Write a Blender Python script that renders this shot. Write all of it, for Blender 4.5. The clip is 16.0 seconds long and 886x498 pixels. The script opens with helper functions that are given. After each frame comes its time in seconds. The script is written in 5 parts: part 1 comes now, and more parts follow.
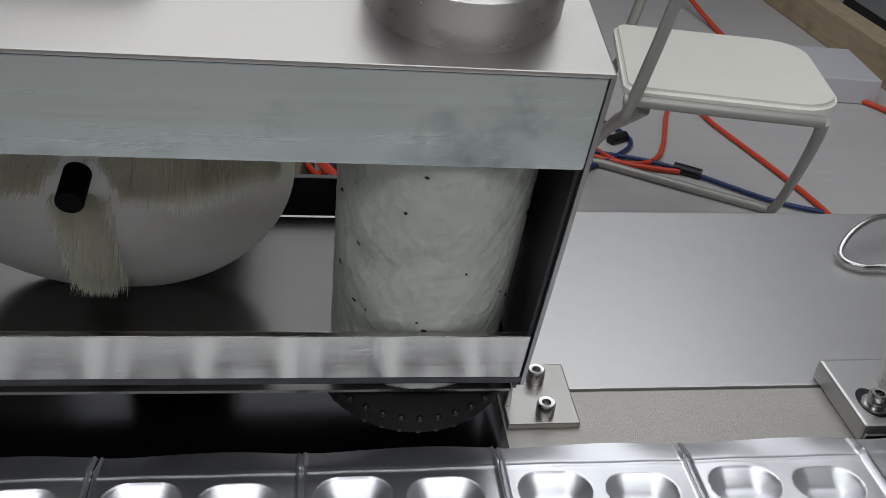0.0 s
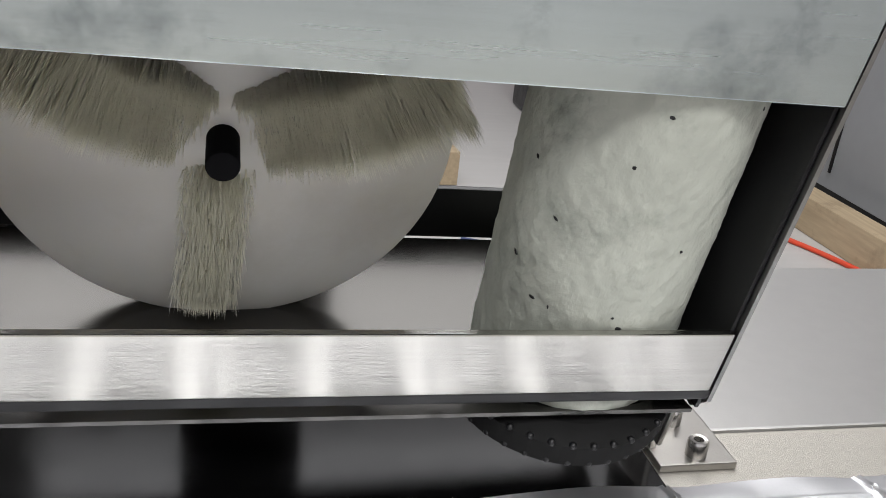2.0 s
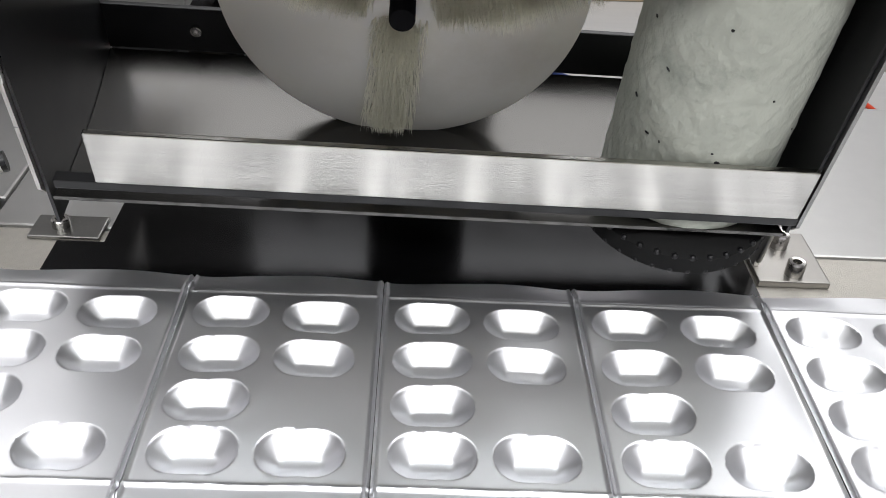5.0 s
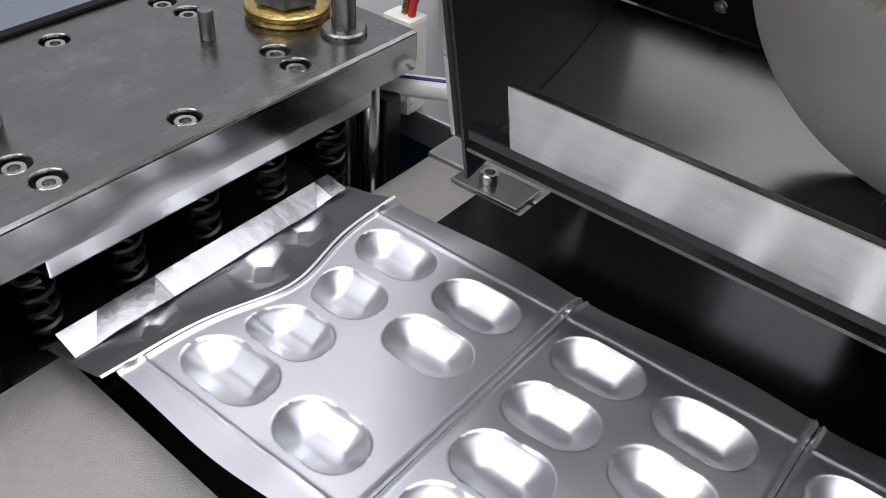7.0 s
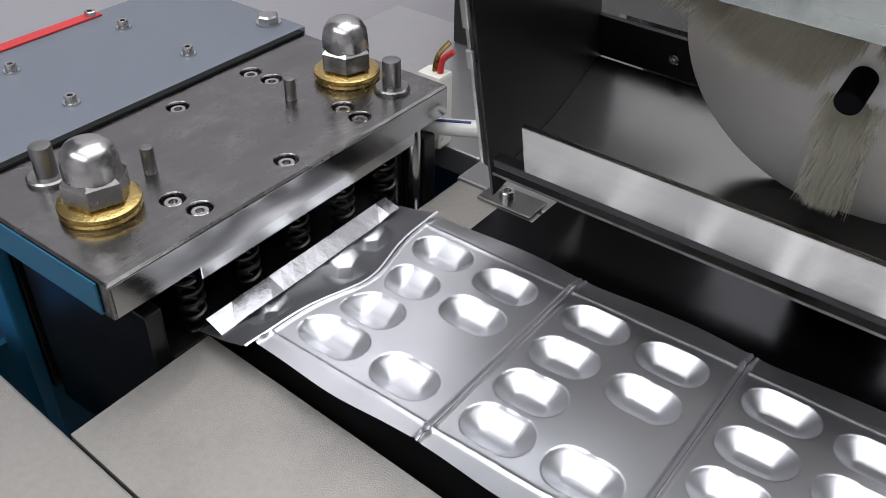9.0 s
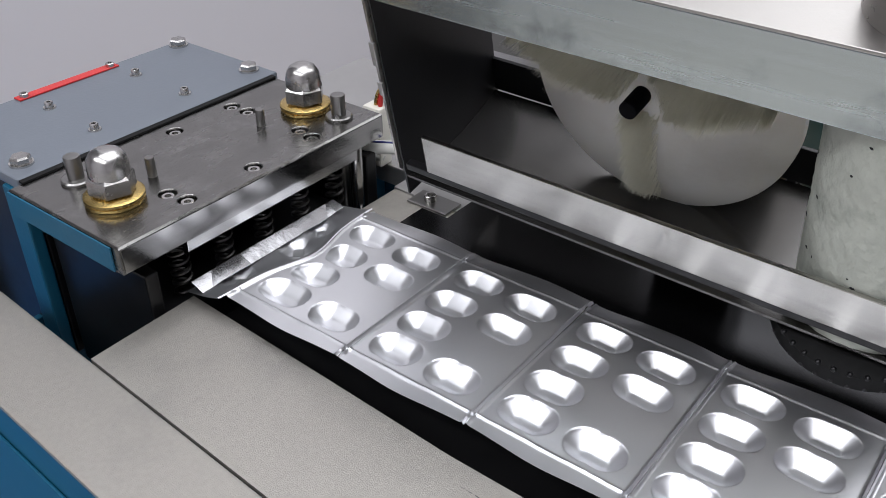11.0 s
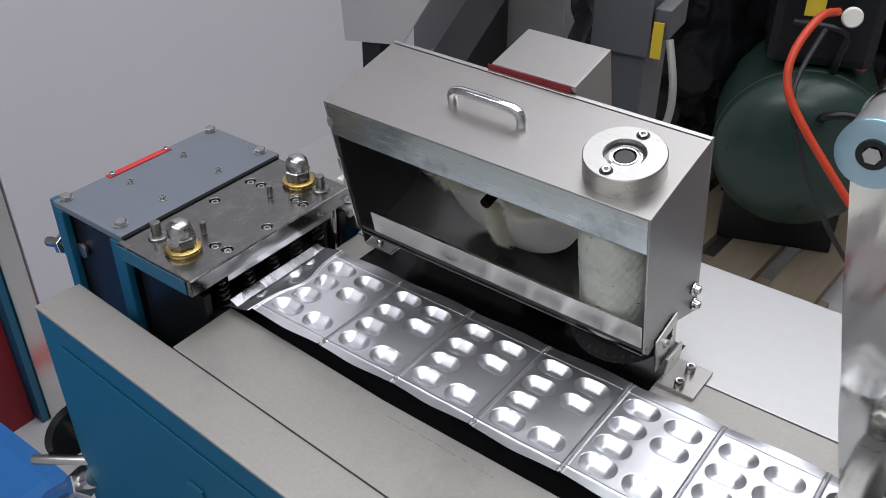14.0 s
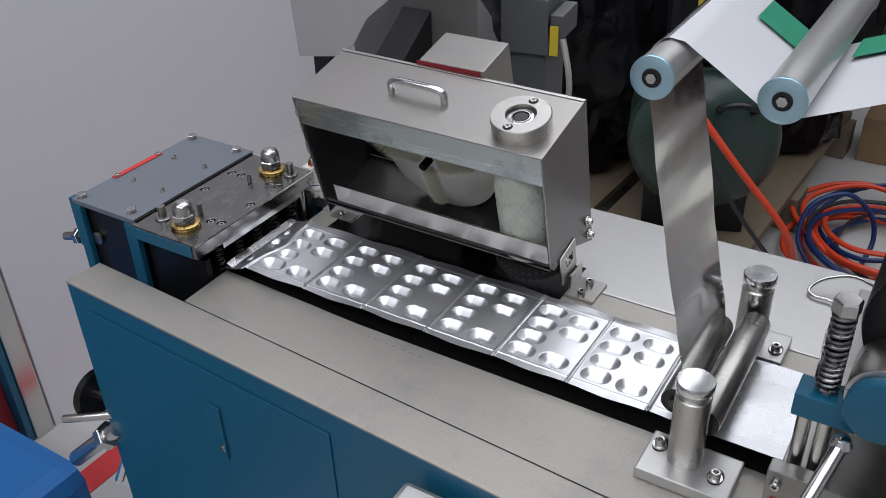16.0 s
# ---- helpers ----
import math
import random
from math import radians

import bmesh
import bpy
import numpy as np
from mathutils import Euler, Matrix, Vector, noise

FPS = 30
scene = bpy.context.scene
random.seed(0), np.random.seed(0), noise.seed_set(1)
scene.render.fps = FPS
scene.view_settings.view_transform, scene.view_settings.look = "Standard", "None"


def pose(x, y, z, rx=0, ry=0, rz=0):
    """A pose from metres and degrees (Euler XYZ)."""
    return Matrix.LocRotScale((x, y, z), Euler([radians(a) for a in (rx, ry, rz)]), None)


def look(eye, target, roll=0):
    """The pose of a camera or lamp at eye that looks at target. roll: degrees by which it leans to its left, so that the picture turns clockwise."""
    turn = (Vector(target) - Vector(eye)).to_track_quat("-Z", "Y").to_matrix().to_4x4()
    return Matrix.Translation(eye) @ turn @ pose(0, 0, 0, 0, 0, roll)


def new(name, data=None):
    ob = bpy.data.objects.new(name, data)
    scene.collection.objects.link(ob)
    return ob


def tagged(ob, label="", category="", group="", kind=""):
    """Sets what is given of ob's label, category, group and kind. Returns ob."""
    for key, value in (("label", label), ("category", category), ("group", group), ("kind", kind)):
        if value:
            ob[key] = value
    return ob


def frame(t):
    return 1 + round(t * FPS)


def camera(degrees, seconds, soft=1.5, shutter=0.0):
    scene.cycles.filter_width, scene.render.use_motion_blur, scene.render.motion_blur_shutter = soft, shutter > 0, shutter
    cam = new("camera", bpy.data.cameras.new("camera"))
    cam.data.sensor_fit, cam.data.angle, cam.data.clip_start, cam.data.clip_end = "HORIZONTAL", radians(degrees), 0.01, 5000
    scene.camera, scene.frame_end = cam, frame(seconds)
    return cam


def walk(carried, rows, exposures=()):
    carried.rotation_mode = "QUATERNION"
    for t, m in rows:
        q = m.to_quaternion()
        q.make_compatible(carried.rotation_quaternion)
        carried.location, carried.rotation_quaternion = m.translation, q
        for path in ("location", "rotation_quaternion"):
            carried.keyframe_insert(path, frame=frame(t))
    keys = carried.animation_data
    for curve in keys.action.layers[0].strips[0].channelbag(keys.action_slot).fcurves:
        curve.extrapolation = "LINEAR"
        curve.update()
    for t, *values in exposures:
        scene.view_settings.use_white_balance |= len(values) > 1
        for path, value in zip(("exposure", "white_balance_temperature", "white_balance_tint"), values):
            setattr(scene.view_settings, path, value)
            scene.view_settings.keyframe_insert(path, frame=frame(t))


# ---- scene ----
# Table top at z = 0, strip runs along x, the operator stands at -y; the floor is 0.85 m below.
cam = camera(52.0, 16.0, soft=0.8)
PATH = [
    (0, look((0.1860, -0.1932, 0.2149), (0.2254, 0.0560, 0.0527), 5.09)),
    (0.5, look((0.1638, -0.1811, 0.1804), (0.2218, 0.0778, 0.0405), 6.91)),
    (1, look((0.1486, -0.1748, 0.1692), (0.2068, 0.0863, 0.0334), 6.89)),
    (1.5, look((0.1320, -0.1731, 0.1728), (0.1927, 0.0931, 0.0485), 6.17)),
    (2, look((0.1233, -0.1717, 0.1566), (0.1939, 0.0957, 0.0403), 6.45)),
    (2.5, look((0.1069, -0.1772, 0.1534), (0.1747, 0.0935, 0.0433), 7.27)),
    (3, look((0.1057, -0.1807, 0.1564), (0.1731, 0.0886, 0.0428), 7.35)),
    (3.2, look((0.1049, -0.1841, 0.1571), (0.1703, 0.0854, 0.0429), 7.26)),
    (5.3, look((0.1399, -0.2226, 0.1875), (0.1202, 0.0184, 0.0099), 0.43)),
    (5.5, look((0.1486, -0.2041, 0.1801), (0.0984, 0.0331, 0.0035), -1.53)),
    (6, look((0.1469, -0.1579, 0.1588), (0.0451, 0.0405, -0.0106), 2.81)),
    (6.5, look((0.1311, -0.1414, 0.1536), (0.0116, 0.0423, -0.0206), 4.31)),
    (7, look((0.1312, -0.1485, 0.1570), (0.0018, 0.0278, -0.0179), 3.86)),
    (7.5, look((0.1293, -0.1587, 0.1629), (-0.0027, 0.0169, -0.0108), 4.06)),
    (8, look((0.1333, -0.1698, 0.1722), (-0.0009, 0.0060, 0.0004), 3.73)),
    (8.5, look((0.1445, -0.1822, 0.1766), (0.0118, -0.0064, 0.0037), 1.99)),
    (8.7, look((0.1525, -0.1939, 0.1867), (0.0204, -0.0163, 0.0153), 1.38)),
    (10.8, look((0.2419, -0.2640, 0.2267), (0.0879, -0.0663, 0.0617), -0.41)),
    (11, look((0.2553, -0.2670, 0.2332), (0.1014, -0.0689, 0.0686), -0.22)),
    (11.5, look((0.2790, -0.2837, 0.2558), (0.1294, -0.0825, 0.0910), 0.38)),
    (12, look((0.3009, -0.2912, 0.2814), (0.1505, -0.0929, 0.1138), 0.21)),
    (12.5, look((0.3283, -0.3023, 0.2969), (0.1761, -0.1121, 0.1219), 0.22)),
    (13, look((0.3528, -0.3292, 0.3318), (0.1974, -0.1382, 0.1604), 1.63)),
    (13.5, look((0.3747, -0.3583, 0.3662), (0.2219, -0.1669, 0.1929), -0.00)),
    (14, look((0.3968, -0.3961, 0.3934), (0.2477, -0.1977, 0.2249), 0.02)),
    (14.5, look((0.4194, -0.4325, 0.4048), (0.2729, -0.2301, 0.2387), -0.39)),
    (15, look((0.4500, -0.4743, 0.4168), (0.3121, -0.2647, 0.2524), -0.63)),
    (15.5, look((0.4779, -0.5260, 0.4296), (0.3478, -0.3063, 0.2720), -1.94)),
    (16, look((0.4976, -0.5383, 0.4352), (0.3594, -0.3256, 0.2750), -2.26)),
]
walk(cam, PATH, [
    (0.0, -0.72, 6330, 10), (0.5, -0.50, 6370, 10), (1.5, 0.18, 6580, 10), (2.5, 0.54, 6680, 11), (3.2, 0.60, 6730, 11),
    (5.5, 0.05, 6480, 10), (6.0, -0.08, 6380, 12), (7.0, -0.12, 6280, 13), (8.5, -0.12, 6330, 13), (11.0, -0.05, 6330, 13), (12.5, -0.12, 6280, 13),
    (13.5, -0.25, 6260, 13), (15.0, -0.40, 6230, 13), (16.0, -0.46, 6230, 12)])

# ---- world and lamps ----
FLOOR = -0.85
world = bpy.data.worlds.new("world")
scene.world = world
world.use_nodes = True
world.node_tree.nodes["Background"].inputs[0].default_value = (0.9, 0.95, 1.0, 1)
world.node_tree.nodes["Background"].inputs[1].default_value = 0.08


def overhead_light(x, y, sx, sy, watts, z=2.1):
    data = bpy.data.lights.new("overhead_light", "AREA")
    data.shape, data.size, data.size_y, data.energy = "RECTANGLE", sx, sy, watts
    data.color = (0.97, 0.985, 1.0)
    ob = new("overhead_light", data)
    ob.location = (x, y, z)
    return ob


# a broad luminous bank over the bench and the aisle behind it
overhead_light(0.45, 1.05, 2.5, 3.9, 87)
# unseen fill light added over the operator's side to brighten the hopper front
overhead_light(0.2, -1.9, 3.2, 0.9, 64)

# ---- materials ----
def rgb(r, g, b):
    return (r, g, b, 1)


def material(name, color, rough=0.5, metal=0.0, vary=0.12, scale=40.0, stretch=(1, 1, 1), bump=0.0, bump_scale=400.0,
             stain=0.0, stain_scale=9.0, stain_color=(0.05, 0.05, 0.05), rough_vary=0.08, emit=0.0, alpha_tint=None):
    m = bpy.data.materials.new(name)
    m.use_nodes = True
    t = m.node_tree
    n, l = t.nodes, t.links
    b = n["Principled BSDF"]
    b.inputs["Metallic"].default_value = metal
    co = n.new("ShaderNodeTexCoord")
    mp = n.new("ShaderNodeMapping")
    mp.inputs["Scale"].default_value = stretch
    l.new(co.outputs["Object"], mp.inputs["Vector"])
    fine = n.new("ShaderNodeTexNoise")
    fine.inputs["Scale"].default_value, fine.inputs["Detail"].default_value = scale, 6
    l.new(mp.outputs[0], fine.inputs["Vector"])
    mix = n.new("ShaderNodeMixRGB")
    mix.inputs[1].default_value = rgb(*[c * (1 - vary) for c in color])
    mix.inputs[2].default_value = rgb(*[min(1, c * (1 + vary)) for c in color])
    l.new(fine.outputs[0], mix.inputs[0])
    out = mix.outputs[0]
    if stain:
        big = n.new("ShaderNodeTexNoise")
        big.inputs["Scale"].default_value, big.inputs["Detail"].default_value = stain_scale, 8
        big.inputs["Roughness"].default_value = 0.7
        l.new(co.outputs["Object"], big.inputs["Vector"])
        ramp = n.new("ShaderNodeValToRGB")
        ramp.color_ramp.elements[0].position, ramp.color_ramp.elements[1].position = 0.52, 0.72
        ramp.color_ramp.elements[1].color = (stain, stain, stain, 1)
        l.new(big.outputs[0], ramp.inputs[0])
        m2 = n.new("ShaderNodeMixRGB")
        m2.inputs[2].default_value = rgb(*stain_color)
        l.new(ramp.outputs[0], m2.inputs[0])
        l.new(out, m2.inputs[1])
        out = m2.outputs[0]
    l.new(out, b.inputs["Base Color"])
    rr = n.new("ShaderNodeMapRange")
    rr.inputs["To Min"].default_value, rr.inputs["To Max"].default_value = max(0.02, rough - rough_vary), min(1, rough + rough_vary)
    l.new(fine.outputs[0], rr.inputs["Value"])
    l.new(rr.outputs[0], b.inputs["Roughness"])
    if bump:
        bn = n.new("ShaderNodeTexNoise")
        bn.inputs["Scale"].default_value, bn.inputs["Detail"].default_value = bump_scale, 4
        l.new(mp.outputs[0], bn.inputs["Vector"])
        bp = n.new("ShaderNodeBump")
        bp.inputs["Strength"].default_value, bp.inputs["Distance"].default_value = bump, 0.001
        l.new(bn.outputs[0], bp.inputs["Height"])
        l.new(bp.outputs[0], b.inputs["Normal"])
    if emit:
        b.inputs["Emission Color"].default_value = rgb(*color)
        b.inputs["Emission Strength"].default_value = emit
    return m


TABLE = material("table_steel", (0.43, 0.41, 0.372), 0.50, 0.85, 0.14, 420, bump=0.24, bump_scale=2200, stain=0.6, stain_scale=7, stain_color=(0.27, 0.265, 0.255))
TABLE_BACK = material("back_plate_steel", (0.49, 0.485, 0.475), 0.36, 0.85, 0.05, 120, bump=0.05, bump_scale=900, stain=0.3, stain_scale=6, stain_color=(0.46, 0.455, 0.445), rough_vary=0.02)
STEEL = material("brushed_steel", (0.52, 0.505, 0.48), 0.30, 1.0, 0.10, 30, (0.6, 14, 14), bump=0.06, bump_scale=300, stain=0.3, stain_scale=12, stain_color=(0.42, 0.42, 0.42))
TOPSTEEL = material("satin_cover_steel", (0.38, 0.365, 0.345), 0.36, 1.0, 0.05, 200, bump=0.05, bump_scale=900, stain=0.35, stain_scale=11, stain_color=(0.31, 0.30, 0.285))
RAILSTEEL = material("polished_rail_steel", (0.45, 0.44, 0.415), 0.19, 1.0, 0.10, 30, (0.25, 20, 20), bump=0.055, bump_scale=260, stain=0.3, stain_scale=22, stain_color=(0.42, 0.41, 0.39))
# side plate steel, colour darkened for the dark surroundings it reflects
SIDESTEEL = material("darkened_side_steel", (0.25, 0.245, 0.24), 0.33, 1.0, 0.10, 30, (14, 0.6, 14), bump=0.05, bump_scale=300)
CHUTESTEEL = material("satin_chute_steel", (0.55, 0.54, 0.53), 0.5, 0.5, 0.06, 30, stain=0.3, stain_scale=15, stain_color=(0.42, 0.42, 0.42))
LIPSTEEL = material("lip_steel", (0.43, 0.475, 0.485), 0.25, 1.0, 0.10, 30, (0.5, 14, 14), bump=0.02, bump_scale=200, stain=0.8, stain_scale=30, stain_color=(0.15, 0.175, 0.19))
CHUTEIN = material("grey_chute_inside", (0.20, 0.195, 0.19), 0.5, 0.4, 0.1, 40, stain=0.4, stain_scale=12, stain_color=(0.14, 0.14, 0.135))
# tray steel, colour lowered to match the dark that it reflects
INSIDE = material("darkened_inner_steel", (0.095, 0.092, 0.088), 0.22, 0.9, 0.15, 40, stain=0.4, stain_scale=25, stain_color=(0.12, 0.12, 0.13))
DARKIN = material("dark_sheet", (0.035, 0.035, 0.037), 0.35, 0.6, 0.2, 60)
PRESSTOP = material("worn_press_steel", (0.25, 0.245, 0.235), 0.25, 1.0, 0.22, 160, (1, 0.35, 1), bump=0.12, bump_scale=500, stain=0.7, stain_scale=55, stain_color=(0.36, 0.355, 0.345), rough_vary=0.12)
MACHINED = material("machined_steel", (0.30, 0.295, 0.285), 0.30, 1.0, 0.14, 50, bump=0.1, bump_scale=800, stain=0.35, stain_scale=30, stain_color=(0.20, 0.195, 0.19))
EDGE = material("ground_steel_edge", (0.55, 0.55, 0.55), 0.2, 1.0, 0.1, 40, (10, 0.6, 10), bump=0.04, bump_scale=200)
CHROME = material("chrome", (0.72, 0.72, 0.72), 0.12, 1.0, 0.06, 60)
ZINC = material("zinc_plated_steel", (0.58, 0.57, 0.55), 0.22, 1.0, 0.12, 300, bump=0.05)
NUTSTEEL = material("bright_nut_steel", (0.50, 0.49, 0.475), 0.25, 1.0, 0.15, 200, bump=0.05)
BRASS = material("brass", (0.62, 0.45, 0.17), 0.25, 1.0, 0.2, 500, bump=0.3, bump_scale=900)
FOIL = material("aluminium_foil", (0.78, 0.785, 0.805), 0.38, 1.0, 0.05, 30, bump=0.10, bump_scale=110, rough_vary=0.05)
LIDFOIL = material("lidding_foil", (0.64, 0.64, 0.63), 0.13, 1.0, 0.05, 40, bump=0.12, bump_scale=60)
BLUE = material("blue_paint", (0.006, 0.095, 0.17), 0.42, 0.0, 0.10, 30, bump=0.12, bump_scale=500)
SLATE = material("grey_blue_paint", (0.16, 0.18, 0.21), 0.40, 0.2, 0.08, 60, bump=0.08, bump_scale=600, stain=0.2, stain_scale=30, stain_color=(0.22, 0.24, 0.26))
SHADESHEET = material("hopper_shade_sheet", (0.015, 0.015, 0.016), 0.16, 0.8, 0.2, 60)
SCUFF = material("rubbed_dirt", (0.15, 0.145, 0.14), 0.6, 0.3, 0.3, 300)
CLOTH = material("black_cloth", (0.006, 0.006, 0.007), 0.9, 0, 0.3, 80)
CLOTH.node_tree.nodes["Principled BSDF"].inputs["Specular IOR Level"].default_value = 0.08
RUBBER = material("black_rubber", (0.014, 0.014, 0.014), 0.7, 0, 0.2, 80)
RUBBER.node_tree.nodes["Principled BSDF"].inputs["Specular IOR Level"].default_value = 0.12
BLACK = material("black_metal", (0.012, 0.012, 0.013), 0.35, 0.3, 0.3, 80)
SPRING = material("spring_steel", (0.07, 0.068, 0.066), 0.35, 1.0, 0.2, 200)
SPRINGLIGHT = material("bright_spring", (0.27, 0.27, 0.275), 0.25, 1.0, 0.2, 200)
RED = material("red_plastic", (0.55, 0.035, 0.035), 0.45, 0, 0.15, 80)
NYLON = material("white_nylon", (0.72, 0.71, 0.67), 0.42, 0, 0.05, 30, stain=0.35, stain_scale=18, stain_color=(0.50, 0.47, 0.39), bump=0.05)
BRISTLE = material("bristle", (0.90, 0.89, 0.82), 0.6, 0, 0.06, 500, stain=0.3, stain_scale=60, stain_color=(0.74, 0.70, 0.58))
FOAM = material("foam_roll", (0.47, 0.49, 0.43), 0.7, 0, 0.22, 110, (1, 1, 0.8), bump=1.0, bump_scale=210, stain=0.8, stain_scale=38, stain_color=(0.22, 0.24, 0.205))
WALL = material("painted_panel", (0.66, 0.64, 0.66), 0.7, 0, 0.02, 6, bump=0.05, bump_scale=80)
FLOORM = material("floor_boards", (0.47, 0.46, 0.45), 0.5, 0, 0.10, 6, (0.4, 6, 1), stain=0.3, stain_scale=3, stain_color=(0.36, 0.35, 0.34))
TIMBER = material("pale_timber", (0.40, 0.31, 0.20), 0.7, 0, 0.3, 9, (9, 0.8, 9), bump=0.4, bump_scale=40, stain=0.7, stain_scale=7, stain_color=(0.17, 0.125, 0.08))
WOOD = material("pallet_wood", (0.17, 0.135, 0.09), 0.75, 0, 0.25, 12, (1, 12, 12), bump=0.3, bump_scale=60, stain=0.5, stain_scale=8, stain_color=(0.15, 0.115, 0.075))
TANK = material("green_tank_paint", (0.022, 0.045, 0.035), 0.30, 0.1, 0.2, 10, stain=0.35, stain_scale=6, stain_color=(0.05, 0.075, 0.062))
PLASTIC = material("black_plastic_bag", (0.006, 0.006, 0.007), 0.2, 0, 0.3, 20, bump=0.45, bump_scale=14)
PLASTIC.node_tree.nodes["Principled BSDF"].inputs["Specular IOR Level"].default_value = 0.2
PLASTIC.node_tree.nodes["Bump"].inputs["Distance"].default_value = 0.007
DARKRED = material("dark_red_panel", (0.20, 0.006, 0.012), 0.6, 0, 0.1, 8)
HOSE = material("orange_hose", (0.60, 0.055, 0.018), 0.4, 0, 0.06, 30)
HOSEBLUE = material("blue_hose", (0.010, 0.028, 0.12), 0.4, 0, 0.06, 30)
CABLE = material("black_cable", (0.02, 0.02, 0.025), 0.5, 0, 0.1, 30)
CREAM = material("cream_plastic", (0.78, 0.76, 0.68), 0.35, 0, 0.04, 20)
FRAMEGREY = material("grey_tube_paint", (0.34, 0.33, 0.30), 0.4, 0.3, 0.06, 30)
GUIDE = material("creased_strip_steel", (0.40, 0.40, 0.41), 0.22, 1.0, 0.10, 60, bump=0.15, bump_scale=150)
SEALED = material("sealed_foil", (0.50, 0.505, 0.52), 0.27, 1.0, 0.05, 40, bump=0.10, bump_scale=90)
FACE = material("polished_plate_face", (0.42, 0.415, 0.41), 0.15, 1.0, 0.08, 60, (10, 0.6, 10), bump=0.03, bump_scale=200)
WHITEFILM = material("white_film", (0.56, 0.565, 0.59), 0.4, 0, 0.03, 20)
GREEN = material("green_print", (0.01, 0.22, 0.12), 0.45, 0, 0.05, 20)
TAPE = material("clear_tape", (0.66, 0.66, 0.62), 0.3, 0, 0.1, 100)
CARD = material("cardboard", (0.24, 0.155, 0.085), 0.8, 0, 0.1, 20)
MOTORGREY = material("dark_motor_paint", (0.11, 0.112, 0.118), 0.5, 0.2, 0.1, 30)
CABINETGREY = material("grey_cabinet_paint", (0.30, 0.31, 0.32), 0.45, 0.2, 0.06, 20)
INK = material("blue_ink", (0.02, 0.03, 0.16), 0.5)
YELLOW = material("yellow_sticker", (0.65, 0.48, 0.03), 0.5)
CEIL = material("pale_ceiling", (0.75, 0.75, 0.76), 0.8)


# nylon lets some light through
def translucent(m, share_through):
    n, l = m.node_tree.nodes, m.node_tree.links
    b = n["Principled BSDF"]
    tr = n.new("ShaderNodeBsdfTranslucent")
    mx = n.new("ShaderNodeMixShader")
    mx.inputs[0].default_value = share_through
    l.new(b.inputs["Base Color"].links[0].from_socket, tr.inputs["Color"])
    l.new(b.outputs[0], mx.inputs[1])
    l.new(tr.outputs[0], mx.inputs[2])
    l.new(mx.outputs[0], n["Material Output"].inputs["Surface"])


translucent(BRISTLE, 0.72)
NYLON.node_tree.nodes["Principled BSDF"].inputs["Subsurface Weight"].default_value = 0.5
NYLON.node_tree.nodes["Principled BSDF"].inputs["Subsurface Radius"].default_value = (0.012, 0.011, 0.009)
NYLON.node_tree.nodes["Principled BSDF"].inputs["Subsurface Scale"].default_value = 1.0


# ---- building helpers ----
def part(name, bm, mat, parent=None, label="", smooth=False):
    bm.normal_update()
    me = bpy.data.meshes.new(name)
    bm.to_mesh(me)
    bm.free()
    if smooth:
        me.polygons.foreach_set("use_smooth", [True] * len(me.polygons))
        me.set_sharp_from_angle(angle=radians(40))
    me.materials.append(mat)
    ob = new(name, me)
    if parent is not None:
        ob.parent = parent
    if label:
        ob["label"] = label
    return ob


def share(name, source, parent, m=None):
    ob = new(name, source.data)
    ob.parent = parent
    if m is not None:
        ob.matrix_basis = m
    return ob


def thing(name, label, category, m=None, group="", kind=""):
    ob = new(name)
    ob.empty_display_size = 0.02
    if m is not None:
        ob.matrix_basis = m
    return tagged(ob, label, category, group, kind)


def B():
    return bmesh.new()


def box(bm, x0, x1, y0, y1, z0, z1, bevel=0.0008, m=None):
    made = bmesh.ops.create_cube(bm, size=1.0)["verts"]
    mm = Matrix.Translation(((x0 + x1) / 2, (y0 + y1) / 2, (z0 + z1) / 2)) @ Matrix.Diagonal((abs(x1 - x0), abs(y1 - y0), abs(z1 - z0), 1))
    bmesh.ops.transform(bm, matrix=(m or Matrix()) @ mm, verts=made)
    if bevel:
        edges = list({e for v in made for e in v.link_edges})
        bmesh.ops.bevel(bm, geom=edges, offset=bevel, segments=2, affect="EDGES", profile=0.6)
    return bm


def cyl(bm, a, b, r, seg=24, r2=None, bevel=0.0):
    a, b = Vector(a), Vector(b)
    d = b - a
    rot = d.to_track_quat("Z", "Y").to_matrix().to_4x4()
    made = bmesh.ops.create_cone(bm, cap_ends=True, segments=seg, radius1=r, radius2=r if r2 is None else r2, depth=d.length)["verts"]
    bmesh.ops.transform(bm, matrix=Matrix.Translation((a + b) / 2) @ rot, verts=made)
    if bevel:
        edges = [e for e in {e for v in made for e in v.link_edges} if any(len(f.verts) > 4 for f in e.link_faces)]
        bmesh.ops.bevel(bm, geom=edges, offset=bevel, segments=2, affect="EDGES", profile=0.6)
    return bm


